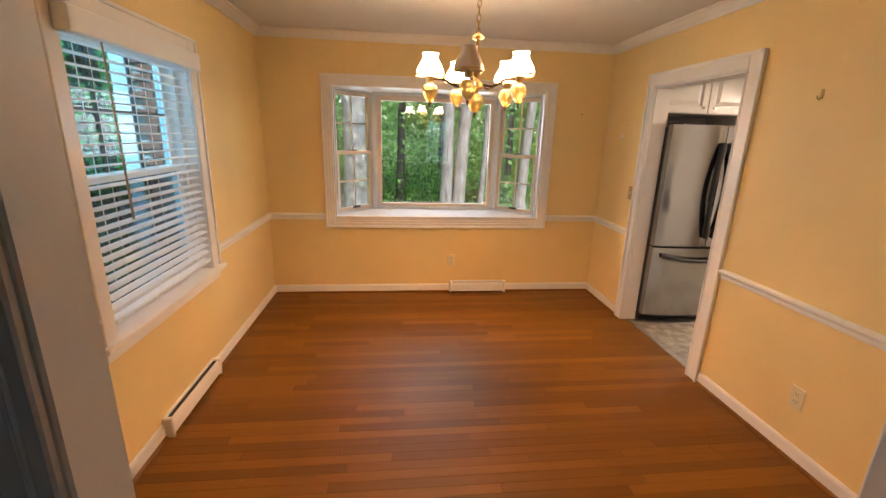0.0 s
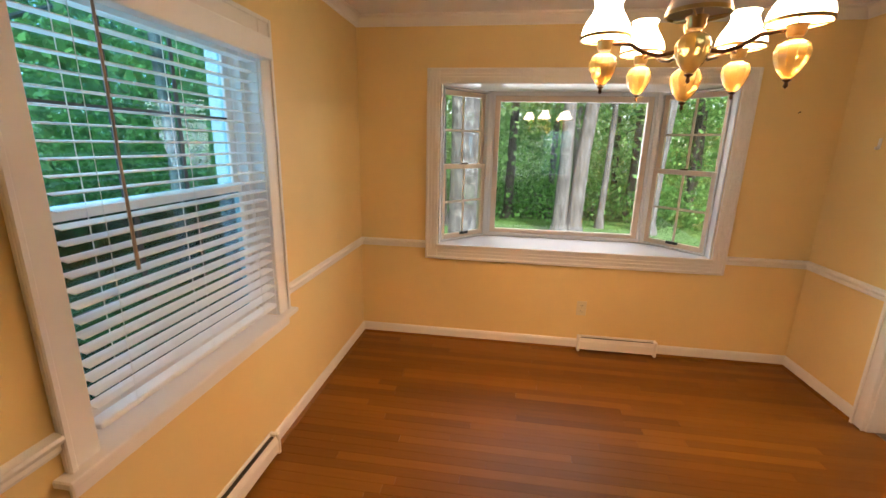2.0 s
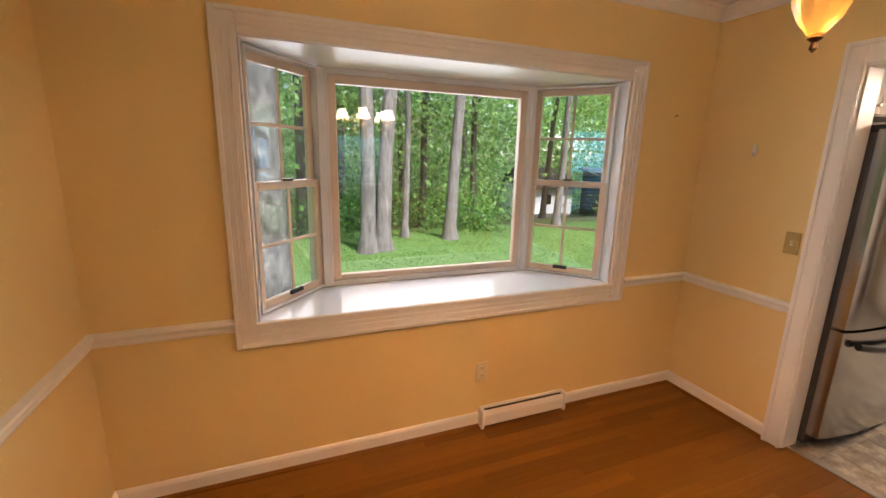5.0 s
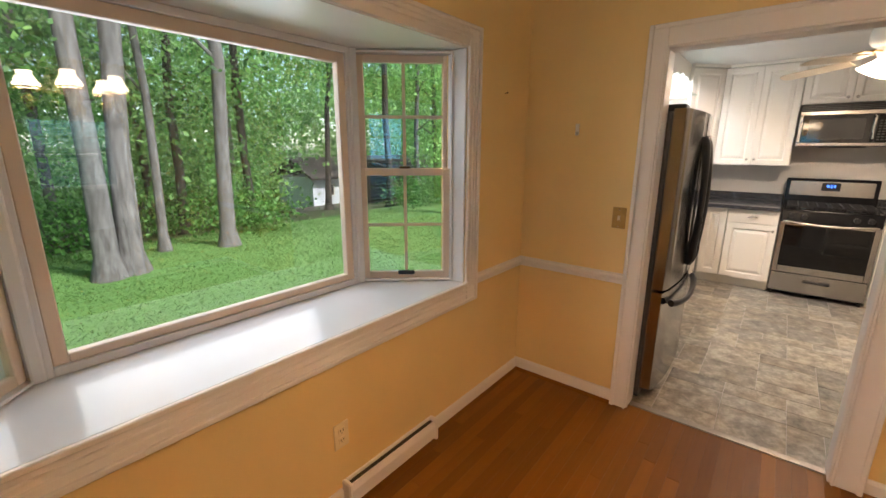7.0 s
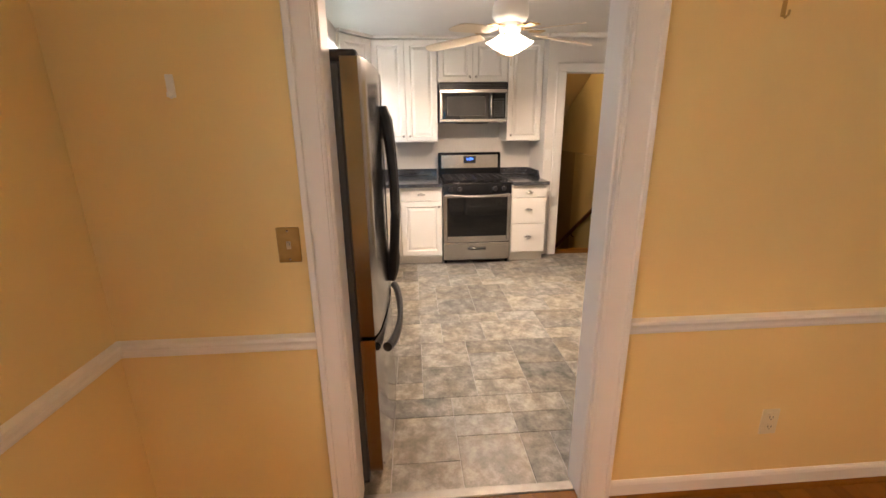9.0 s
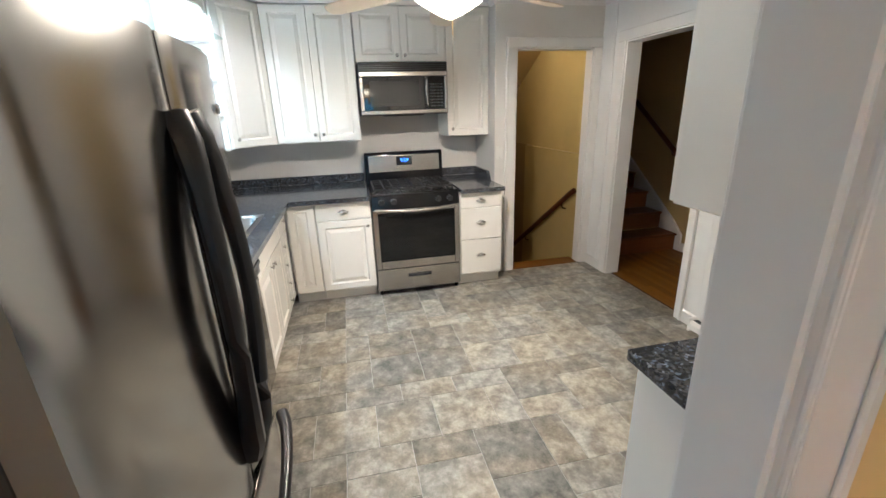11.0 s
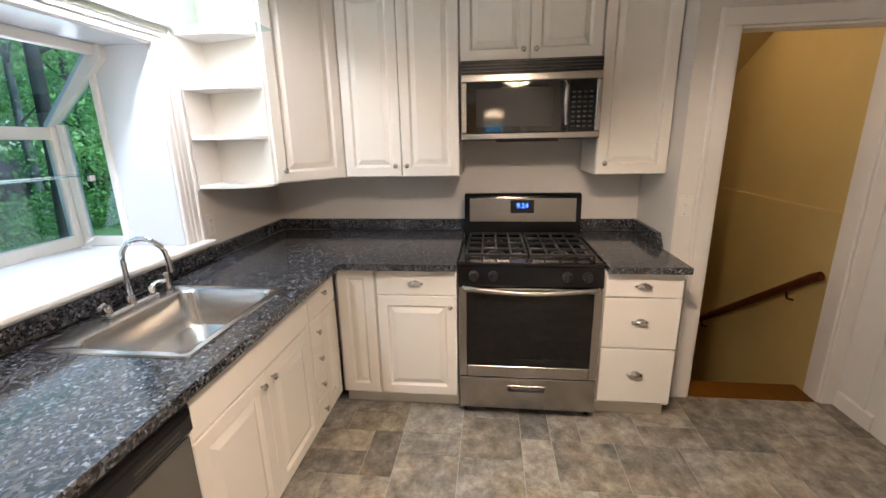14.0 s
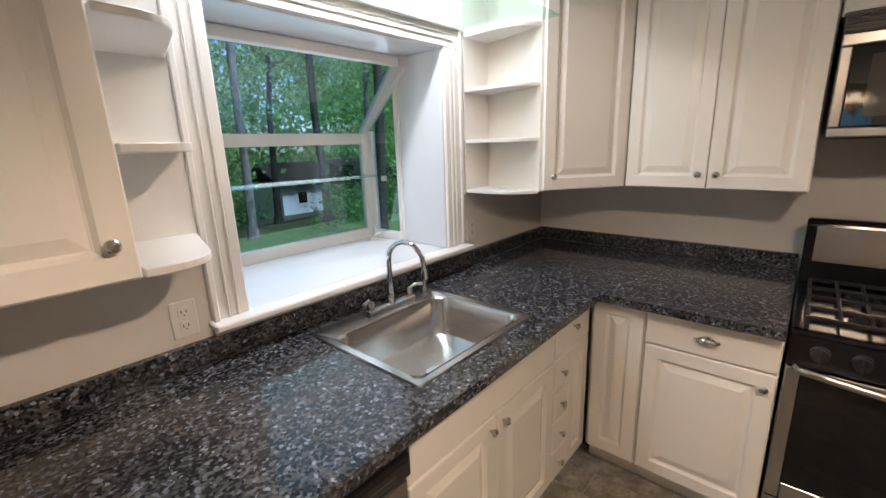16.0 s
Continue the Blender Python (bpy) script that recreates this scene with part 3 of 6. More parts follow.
# bay window shell: seat, head, angled sides
BX0, BX1, BL, BR, BY = -0.46, 1.525, -0.105, 1.165, 5.0
seat_pts = [(BX0, DY1 - 0.004), (BX1, DY1 - 0.004), (BX1, 4.66), (BR + 0.08, BY + 0.1), (BL - 0.08, BY + 0.1), (BX0, 4.66)]
structure("bay_seat", G().prism(seat_pts, 0.735, 0.786, "z", 0.003), BAYW, "glossy white painted bay window seat board", "window seat")
structure("bay_head", G().prism(seat_pts, 1.962, 2.02, "z"), WHITE, "white painted bay window head board", "trim")
structure("bay_roof", G().prism([(BX0 - 0.3, DY1 + 0.16), (BX1 + 0.3, DY1 + 0.16), (BR + 0.25, BY + 0.40), (BL - 0.25, BY + 0.40)], 2.03, 2.10), ROOF, "dark roof over the bay window", "roof")
structure("bay_base", G().prism([(BX0, DY1 + 0.16), (BX1, DY1 + 0.16), (BR, BY), (BL, BY)], -0.5, 0.733), EXTW, "white panelled base under the bay", "wall")
casing("trim_bay", [(-0.55, BX0, DY1 - P, DY1, 0.675, 2.06), (BX1, 1.615, DY1 - P, DY1, 0.675, 2.06), (BX0, BX1, DY1 - P, DY1, 1.965, 2.06), (BX0, BX1, DY1 - P, DY1, 0.675, 0.785),
                    (-0.553, -0.533, DY1 - P - 0.012, DY1 - P, 0.675, 2.063), (1.598, 1.618, DY1 - P - 0.012, DY1 - P, 0.675, 2.063), (-0.533, 1.598, DY1 - P - 0.012, DY1 - P, 2.043, 2.063), (-0.533, 1.598, DY1 - P - 0.012, DY1 - P, 0.675, 0.697),
                    (-0.48, 1.545, DY1 - P - 0.006, DY1 - P, 0.72, 0.728), (-0.48, 1.545, DY1 - P - 0.006, DY1 - P, 0.745, 0.752), (-0.47, 1.535, DY1 - P - 0.014, DY1 - P, 0.772, 0.792),
                    (-0.515, -0.507, DY1 - P - 0.006, DY1 - P, 0.76, 1.99), (-0.49, -0.482, DY1 - P - 0.006, DY1 - P, 0.76, 1.99), (1.575, 1.583, DY1 - P - 0.006, DY1 - P, 0.76, 1.99), (1.55, 1.558, DY1 - P - 0.006, DY1 - P, 0.76, 1.99),
                    (-0.48, 1.545, DY1 - P - 0.006, DY1 - P, 2.0, 2.008), (-0.48, 1.545, DY1 - P - 0.006, DY1 - P, 2.022, 2.03)], WHITE, "white fluted casing round the bay window")
casing("trim_bay_reveal", [(BX0, BX0 + 0.012, DY1 - 0.002, 4.67, 0.786, 1.962), (BX1 - 0.012, BX1, DY1 - 0.002, 4.67, 0.786, 1.962)], BAYW, "white painted bay reveal")


def framed(g, w, z0, z1, fw, y0, y1, bev=0.003):
    """A rectangular frame of members fw wide, from x = 0 to w, between y0 and y1."""
    g.box(0, fw, y0, y1, z0, z1, bev)
    g.box(w - fw, w, y0, y1, z0, z1, bev)
    g.box(fw, w - fw, y0, y1, z0, z0 + fw, bev)
    g.box(fw, w - fw, y0, y1, z1 - fw, z1, bev)
    return g


def pane(name, g, parent, material=GLASS):
    ob = part(name, g, material, parent)
    ob.visible_shadow = False
    return ob


def double_hung(name, m, w, z0, zm, z1, label, lift=True, tone=SASH, cols=2):
    """A double-hung window in the plane through m: x along the sill from 0 to w, y outwards."""
    th = thing(name, *m.translation, label, "window", kind="structure")
    fr = 0.012 if tone == SASH else 0.028
    part("window_frame", framed(G(m), w, z0, z1, fr, -0.01, 0.10), BAYW if tone == SASH else WHITE, th)
    for low, a, b, y in ((True, z0 + fr, zm + 0.018, 0.012), (False, zm - 0.018, z1 - fr, 0.042)):
        s = part("lower_sash" if low else "upper_sash", sash_frame(m, w, a, b, y, fr), tone, th)
        pane("pane", G(m).box(fr + 0.034, w - fr - 0.034, y + 0.012, y + 0.016, a + 0.034, b - 0.034), s, GLASS if tone == SASH else WESTGLASS)
        g = G(m)
        for c in range(1, cols):
            x = fr + 0.036 + (w - 2 * fr - 0.072) * c / cols
            g.box(x - 0.008, x + 0.008, y + 0.006, y + 0.012, a + 0.036, b - 0.036)
        mid = (a + b) / 2
        g.box(fr + 0.036, w - fr - 0.036, y + 0.005, y + 0.011, mid - 0.008, mid + 0.008)
        # muntins of white sashes take dark grey: their backlit shade put into the colour
        part("muntin", g, tone if tone == SASH else DARKGREY, s)
    if lift:
        part("sash_lift", G(m).box(w / 2 - 0.045, w / 2 + 0.045, -0.008, 0.012, z0 + 0.035, z0 + 0.058, 0.006, 2), BLACKP, th, "black sash lift")
        part("sash_lock", G(m).box(w / 2 - 0.03, w / 2 + 0.03, 0.006, 0.03, zm + 0.018, zm + 0.030, 0.005, 2), DARKBR, th, "dark sash lock")
    return th


def sash_frame(m, w, a, b, y, fr):
    g = G(m)
    x0, x1, f = fr + 0.001, w - fr - 0.001, 0.036
    g.box(x0, x0 + f, y, y + 0.028, a, b, 0.003)
    g.box(x1 - f, x1, y, y + 0.028, a, b, 0.003)
    g.box(x0 + f, x1 - f, y, y + 0.028, a, a + f, 0.003)
    g.box(x0 + f, x1 - f, y, y + 0.028, b - f, b, 0.003)
    return g


def side_pose(p, q):
    """Local x from p to q along the sill, y to the left of it (outwards)."""
    d = Vector((q[0] - p[0], q[1] - p[1], 0))
    return pose(p[0], p[1], 0, 0, 0, math.degrees(math.atan2(d.y, d.x))), d.length


m, w = side_pose((BX0 + 0.012, 4.635), (BL - 0.012, BY))
double_hung("window_bay_west", m, w, 0.79, 1.375, 1.955, "narrow double-hung window with almond sashes, white frame")
m, w = side_pose((BR + 0.012, BY), (BX1 - 0.012, 4.635))
double_hung("window_bay_east", m, w, 0.79, 1.375, 1.955, "narrow double-hung window with almond sashes, white frame")
th = thing("window_bay_middle", 0.53, BY, 0.786, "large fixed picture window in a white frame", "window", kind="structure")
m = pose(BL, BY, 0)
w = BR - BL
part("window_frame", framed(G(m), w, 0.787, 1.961, 0.03, -0.012, 0.056), BAYW, th)
g = G(m)
g.box(0.03, 0.072, 0.0, 0.04, 0.817, 1.931, 0.004).box(w - 0.072, w - 0.03, 0.0, 0.04, 0.817, 1.931, 0.004)
g.box(0.072, w - 0.072, 0.0, 0.04, 0.817, 0.848, 0.004).box(0.072, w - 0.072, 0.0, 0.04, 1.885, 1.931, 0.004)
part("sash", g, SASH, th, "almond picture sash")
pane("pane", G(m).box(0.070, w - 0.070, 0.024, 0.030, 0.846, 1.887), th)
for x in (BL - 0.008, BR + 0.008):
    structure("bay_mullion", G().box(x - 0.020, x + 0.020, BY - 0.024, BY + 0.03, 0.786, 1.962, 0.008, 2), BAYW, "white corner mullion of the bay", "trim")

# west window: casing, stool, apron, sashes
casing("trim_west_window", [(DX0, DX0 + P, 2.195, 2.285, 0.685, 2.06), (DX0, DX0 + P, 3.255, 3.348, 0.685, 2.06), (DX0, DX0 + P, 2.285, 3.255, 1.97, 2.06),
                            (DX0 + P, DX0 + P + 0.01, 2.193, 2.213, 0.685, 2.063), (DX0 + P, DX0 + P + 0.01, 3.33, 3.35, 0.685, 2.063), (DX0 + P, DX0 + P + 0.01, 2.213, 3.33, 2.043, 2.063)], WHITE, "white painted casing of the west window")
casing("west_window_stool", [(DX0 - 0.155, DX0 + 0.055, 2.165, 3.375, 0.664, 0.688), (DX0, DX0 + 0.016, 2.195, 3.348, 0.60, 0.664), (DX0, DX0 + 0.022, 2.195, 3.348, 0.64, 0.655)], WHITE, "white window stool and apron")
casing("west_window_reveal", [(DX0 - 0.16, DX0 + 0.002, 2.270, 2.287, 0.688, 1.985), (DX0 - 0.16, DX0 + 0.002, 3.253, 3.270, 0.688, 1.985), (DX0 - 0.16, DX0 + 0.002, 2.287, 3.253, 1.968, 1.985)], WHITE, "white window reveal")
m = pose(DX0 - 0.075, 2.287, 0, 0, 0, 90)
double_hung("window_west", m, 0.966, 0.69, 1.335, 1.968, "double-hung window with white sashes and dark storm frame", False, WHITE, 3)
pane("insect_screen", G().box(DX0 - 0.152, DX0 - 0.150, 2.31, 3.23, 0.71, 1.32), bpy.data.objects["window_west"], SCREEN_MESH)
part("storm_frame", framed(G(pose(DX0 - 0.158, 2.287, 0, 0, 0, 90)), 0.966, 0.69, 1.968, 0.022, 0, 0.02), DARKGREY, bpy.data.objects["window_west"], "dark storm window frame")

# front room window, seen only in the glass of the bay
m = pose(2.15, -3.03, 0, 0, 0, 180)
double_hung("window_front_room", m, 1.2, 0.75, 1.37, 2.0, "double-hung front room window with white sashes", False, WHITE, 3)
# kitchen casings
casing("trim_basement_doorway", [(5.527 - P, 5.527, 1.90, 1.995, 0, 2.035), (5.527 - P, 5.527, KY0 + 0.002, 1.165, 0, 2.035), (5.527 - P, 5.527, KY0 + 0.002, 1.995, 2.035, 2.115), (5.527 - P - 0.008, 5.527 - P, 1.975, 1.997, 0, 2.117),
                                 (5.523, 5.632, 1.886, 1.902, 0, 2.035), (5.523, 5.632, 1.163, 1.179, 0, 2.035), (5.523, 5.632, 1.179, 1.886, 2.021, 2.037)], WHITE, "white painted basement doorway casing and lining")
casing("trim_hall_doorway", [(4.18, 4.25, KY0, KY0 + P, 0, 2.04), (5.172, 5.265, KY0, KY0 + P, 0, 2.04), (4.18, 5.265, KY0, KY0 + P, 2.04, 2.12), (4.178, 4.198, KY0 + P, KY0 + P + 0.01, 0, 2.123),
                             (4.248, 4.264, KY0 - 0.134, KY0 + 0.004, 0, 2.04), (5.158, 5.174, KY0 - 0.134, KY0 + 0.004, 0, 2.04), (4.264, 5.158, KY0 - 0.134, KY0 + 0.004, 2.026, 2.042)], WHITE, "white painted hall doorway casing and lining")
south = bpy.data.objects["wall_kitchen_south"]
for k, x in enumerate((4.02, 3.80, 3.55, 3.29, 3.03, 2.80)):
    part("batten", G().box(x - 0.030, x + 0.030, KY0, KY0 + 0.011, 0.09, 2.37, 0.005, 2), PANEL, south)
part("batten", G().box(5.33, 5.36, KY0, KY0 + 0.010, 0.09, 2.37, 0.003), PANEL, south)
casing("trim_sink_window", [(3.945, 4.06, KY1 - P, KY1, 1.034, 1.99), (5.095, 5.215, KY1 - P, KY1, 1.034, 1.99), (3.945, 5.215, KY1 - P, KY1, 1.99, 2.085),
                            (3.945, 3.965, KY1 - P - 0.012, KY1 - P, 1.03, 2.09), (5.195, 5.215, KY1 - P - 0.012, KY1 - P, 1.03, 2.09), (3.93, 5.23, KY1 - P - 0.022, KY1 - P, 2.07, 2.095),
                            (3.99, 4.0, KY1 - P - 0.006, KY1 - P, 1.03, 2.0), (4.02, 4.03, KY1 - P - 0.006, KY1 - P, 1.03, 2.0), (5.125, 5.135, KY1 - P - 0.006, KY1 - P, 1.03, 2.0), (5.155, 5.165, KY1 - P - 0.006, KY1 - P, 1.03, 2.0),
                            (4.0, 5.16, KY1 - P - 0.006, KY1 - P, 2.02, 2.028), (4.0, 5.16, KY1 - P - 0.006, KY1 - P, 2.045, 2.053)], WHITE, "white fluted casing of the garden window")
casing("sink_window_stool", [(3.935, 5.235, KY1 - 0.075, KY1 + 0.002, 1.012, 1.034), (3.945, 5.225, KY1 - 0.022, KY1, 0.975, 1.012)], WHITE, "white stool board under the garden window")

# garden window box over the sink: floor, cheeks, head, glazing
GX0, GX1, GY, GZ = 4.055, 5.10, 5.22, 1.60
structure("garden_window_floor", G().box(GX0, GX1, KY1 + 0.002, GY + 0.02, 0.985, 1.034, 0.003), BAYW, "white laminate garden window floor", "window sill")
casing("garden_window_reveal", [(GX0 - 0.015, GX0 + 0.012, KY1 - 0.002, 4.83, 1.034, 1.99), (GX1 - 0.012, GX1 + 0.015, KY1 - 0.002, 4.95, 1.034, 1.99), (GX0, GX1, KY1 - 0.002, 4.90, 1.985, 2.005)], BAYW, "white garden window cheeks and head")
th = thing("garden_window", 4.55, 5.0, 1.034, "white aluminium garden window with sloping glass top", "window", kind="structure")
m = pose(GX0, GY, 0)
w = GX1 - GX0
part("front_frame", framed(G(m), w, 1.034, GZ + 0.03, 0.058, -0.02, 0.02), WHITE, th)
pane("front_pane", G(m).box(0.044, w - 0.044, -0.003, 0.003, 1.078, GZ - 0.014), th, GARDENGLASS)
g = G()
for x in (GX0 + 0.005, GX1 - 0.045):
    g.prism([(GY + 0.02, GZ + 0.0), (GY + 0.02, GZ + 0.045), (4.92, 1.985), (4.86, 1.985), (4.86, 1.93)], x, x + 0.04, "x")
g.box(GX0 + 0.045, GX1 - 0.045, 4.885, 4.925, 1.94, 1.985, 0.004)
part("roof_frame", g, WHITE, th)
pane("roof_pane", G().prism([(GY + 0.005, GZ + 0.028), (GY + 0.005, GZ + 0.034), (4.915, 1.975), (4.915, 1.969)], GX0 + 0.045, GX1 - 0.045, "x"), th, GARDENGLASS)
for nm, x in (("west_pane", GX0 + 0.012), ("east_pane", GX1 - 0.018)):
    f = part("side_frame", G().box(x - 0.01, x + 0.016, 4.935, 4.965, 1.034, 1.90, 0.003).box(x - 0.01, x + 0.016, 4.965, 5.195, 1.034, 1.085, 0.003).box(x - 0.012, x + 0.018, 5.155, 5.195, 1.085, 1.64, 0.003), WHITE, th)
    pane(nm, G().prism([(4.96, 1.07), (5.20, 1.07), (5.20, 1.63), (4.96, 1.90)], x, x + 0.005, "x"), f, GARDENGLASS)
pane("glass_shelf", G().box(GX0 + 0.02, GX1 - 0.06, 5.03, 5.18, 1.398, 1.406), th, GREENGLASS)
part("shelf_bracket", G().box(GX1 - 0.06, GX1 - 0.03, 5.04, 5.06, 1.37, 1.398, 0.003), WHITE, th)
part("crank", G().lathe([(0.022, 0), (0.02, 0.012), (0.008, 0.014)], (GX1 - 0.09, 5.12, 1.034), 14).tube([(GX1 - 0.09, 5.12, 1.046), (GX1 - 0.11, 5.08, 1.075), (GX1 - 0.10, 5.05, 1.09)], 0.006, 8), WPLAST, th, "white casement crank")

# ---- dining room things ----
# window blind
th = thing("window_blind", DX0 - 0.01, 2.77, 0.72, "white two-inch slatted blind, lowered, slats half open", "window blind")
part("valance", G().box(DX0 + 0.018, DX0 + 0.075, 2.255, 3.262, 1.882, 1.972, 0.006, 2), BLIND, th)
slat = G().prism([(-0.025, -0.0015), (0.0, 0.002), (0.025, -0.0015), (0.025, 0.0015), (0.0, 0.005), (-0.025, 0.0015)], -0.468, 0.468, "x").done()
slat.materials.append(BLIND)
zs = [1.87 - 0.0425 * k for k in range(26)]
for k, z in enumerate(zs):
    ob = new("slat", slat)
    tilt = -1 if k < 13 else -4
    ob.parent, ob.matrix_parent_inverse = th, th.matrix_basis.inverted()
    ob.matrix_basis = pose(DX0 - 0.012, 2.77, z) @ pose(0, 0, 0, 0, 0, 90) @ pose(0, 0, 0, -tilt, 0, 0)
part("bottom_rail", G().box(DX0 - 0.038, DX0 + 0.014, 2.30, 3.24, 0.738, 0.758, 0.006, 2), BLIND, th)
for y in (2.42, 2.77, 3.12):
    part("ladder_cord", G().box(DX0 - 0.040, DX0 - 0.037, y, y + 0.0013, 0.75, 1.89).box(DX0 + 0.014, DX0 + 0.0155, y, y + 0.0013, 0.75, 1.89), BLIND, th)
slat_f = G().prism([(-0.025, -0.0015), (0.0, 0.002), (0.025, -0.0015), (0.025, 0.0015), (0.0, 0.005), (-0.025, 0.0015)], -0.57, 0.57, "x").done()
slat_f.materials.append(BLIND)
part("tilt_wand", G().tube([(DX0 + 0.045, 2.46, 1.90), (DX0 + 0.05, 2.46, 1.5), (DX0 + 0.055, 2.46, 1.17)], [0.004, 0.004, 0.0055], 8), paint("tan_wand", (0.42, 0.29, 0.18), 0.4), th, "tan tilt wand")


th = thing("window_blind", 1.55, -2.98, 0.79, "white slatted blind at the front room window, slats open", "window blind")
part("headrail", G().box(0.97, 2.13, -3.015, -2.96, 1.95, 1.995, 0.004), BLIND, th)
for k in range(27):
    ob = new("slat", slat_f)
    ob.parent, ob.matrix_parent_inverse = th, th.matrix_basis.inverted()
    ob.matrix_basis = pose(1.55, -2.985, 1.93 - 0.0425 * k) @ pose(0, 0, 0, 8, 0, 0)
for x in (1.15, 1.55, 1.95):
    part("ladder_cord", G().box(x, x + 0.0015, -2.96, -2.9585, 0.80, 1.95), BLIND, th)
part("bottom_rail", G().box(0.98, 2.12, -3.01, -2.96, 0.775, 0.795, 0.004), BLIND, th)


def heater(name, axis, w, s, a0, a1, h, d, label):
    """A low baseboard heater: back plate, sloping front, dark slot, end caps. axis along which it runs."""
    def bx(o0, o1, b0, b1, z0, z1, bev=0.003):
        lo, hi = sorted((w + s * o0, w + s * o1))
        return (b0, b1, lo, hi, z0, z1, bev) if axis == "x" else (lo, hi, b0, b1, z0, z1, bev)
    mid = (a0 + a1) / 2
    th = thing(name, *((mid, w + s * d / 2) if axis == "x" else (w + s * d / 2, mid)), 0, label, "heater")
    part("back_plate", G().box(*bx(0.001, 0.012, a0 + 0.02, a1 - 0.02, 0.012, h)), WHITE, th)
    part("fin_slot", G().box(*bx(0.012, d - 0.018, a0 + 0.02, a1 - 0.02, h - 0.03, h - 0.016, 0)), DARKHOLE, th, "dark louvre slot")
    prof = [(w + s * (d - 0.016), h - 0.012), (w + s * (d - 0.010), h - 0.012), (w + s * d, h - 0.040), (w + s * d, 0.022), (w + s * (d - 0.008), 0.022)]
    part("front_panel", G().prism(prof, a0 + 0.02, a1 - 0.02, "x" if axis == "x" else "y"), WHITE, th)
    for e in (a0, a1 - 0.022):
        part("end_cap", G().box(*bx(0.001, d + 0.003, e, e + 0.022, 0.0, h + 0.002, 0.006)), WHITE, th)
    return th


heater("baseboard_heater", "y", DX0, 1, 2.49, 3.11, 0.118, 0.052, "low white metal baseboard heater along the yellow wall")
heater("baseboard_heater", "x", DY1, -1, 0.66, 1.245, 0.122, 0.052, "low white metal baseboard heater below the bay")
heater("baseboard_heater", "x", KY0, 1, 3.445, 4.05, 0.10, 0.075, "long white baseboard heater on panelled wall")


def outlet(x, y, z, m, tone, label):
    th = thing("wall_outlet", x, y, z, label, "outlet")
    part("plate", G(m).box(-0.036, 0.036, -0.006, 0, -0.058, 0.058, 0.003, 2), tone, th)
    for dz in (-0.022, 0.022):
        part("socket", G(m).prism([(-0.016, dz - 0.011), (-0.010, dz - 0.016), (0.010, dz - 0.016), (0.016, dz - 0.011), (0.016, dz + 0.011), (0.010, dz + 0.016), (-0.010, dz + 0.016), (-0.016, dz + 0.011)], -0.009, -0.005, "y"), tone, th)
        part("slots", G(m).box(-0.008, -0.0055, -0.0096, -0.0088, dz - 0.002, dz + 0.008).box(0.0055, 0.008, -0.0096, -0.0088, dz - 0.002, dz + 0.008).box(-0.002, 0.002, -0.0096, -0.0088, dz - 0.010, dz - 0.006), DARKHOLE, th)
    return th


def switch(x, y, z, m, plate, tone, label, n=1):
    th = thing("light_switch", x, y, z, label, "switch")
    part("plate", G(m).box(-0.036, 0.036, -0.006, 0, -0.058, 0.058, 0.003, 2), plate, th)
    for k in range(n):
        dz = 0 if n == 1 else (-0.02 + 0.04 * k)
        part("toggle", G(m).prism([(0.0, dz - 0.006), (-0.006, dz - 0.010), (-0.006, dz + 0.010), (-0.017, dz + 0.010), (-0.017, dz + 0.004)], -0.0045, 0.0045, "x").box(-0.007, 0.007, -0.0075, -0.0055, dz - 0.013, dz + 0.013), tone, th)
    for dz in (-0.047, 0.047):
        part("screw", G(m).lathe([(0.0035, -0.0075), (0.0035, -0.0058)], (0, 0, dz), 8, 0, "y"), NICKEL, th)
    return th


def face(x, y, z, way):
    """A pose on a wall: local -y looks into the room. way: the direction it looks, in degrees."""
    return pose(x, y, z, 0, 0, way + 90)


outlet(0.672, DY1, 0.34, face(0.672, DY1, 0.34, -90), IVORY, "ivory wall outlet above the heater")
outlet(DX1, 2.167, 0.33, face(DX1, 2.167, 0.33, 180), IVORY, "ivory wall outlet on the yellow wall")
th = outlet(DX0, 2.066, 0.31, face(DX0, 2.066, 0.31, 0), paint("brown_plastic", (0.07, 0.04, 0.022), 0.35), "dark brown wall outlet on the yellow wall")
switch(DX1, 3.965, 1.125, face(DX1, 3.965, 1.125, 180), BRASS, IVORY, "brass plate with ivory toggle switch")
for nm, x, y, z, way, lab in (("wall_hook", DX1, 2.445, 1.805, 180, "small brass picture hook on yellow wall"),):
    m = face(x, y, z, way)
    th = thing(nm, x, y, z, lab, "hook")
    part("back", G(m).box(-0.008, 0.008, -0.004, 0, -0.02, 0.025, 0.002), BRASS, th)
    part("hook", G(m).tube([(0, -0.003, -0.012), (0, -0.012, -0.024), (0, -0.022, -0.018), (0, -0.024, -0.006)], 0.0035, 8), BRASS, th)
for x, y, z, way in ((1.884, DY1, 1.79, -90),):
    m = face(x, y, z, way)
    tagged(part("nail", G(m).tube([(0, 0, 0), (0, -0.016, 0.004)], 0.0022, 8).lathe([(0.005, -0.019), (0.005, -0.016)], (0, 0, 0.004), 10, 0, "y"), DARKBR), "bare nail driven into the yellow wall", "nail")

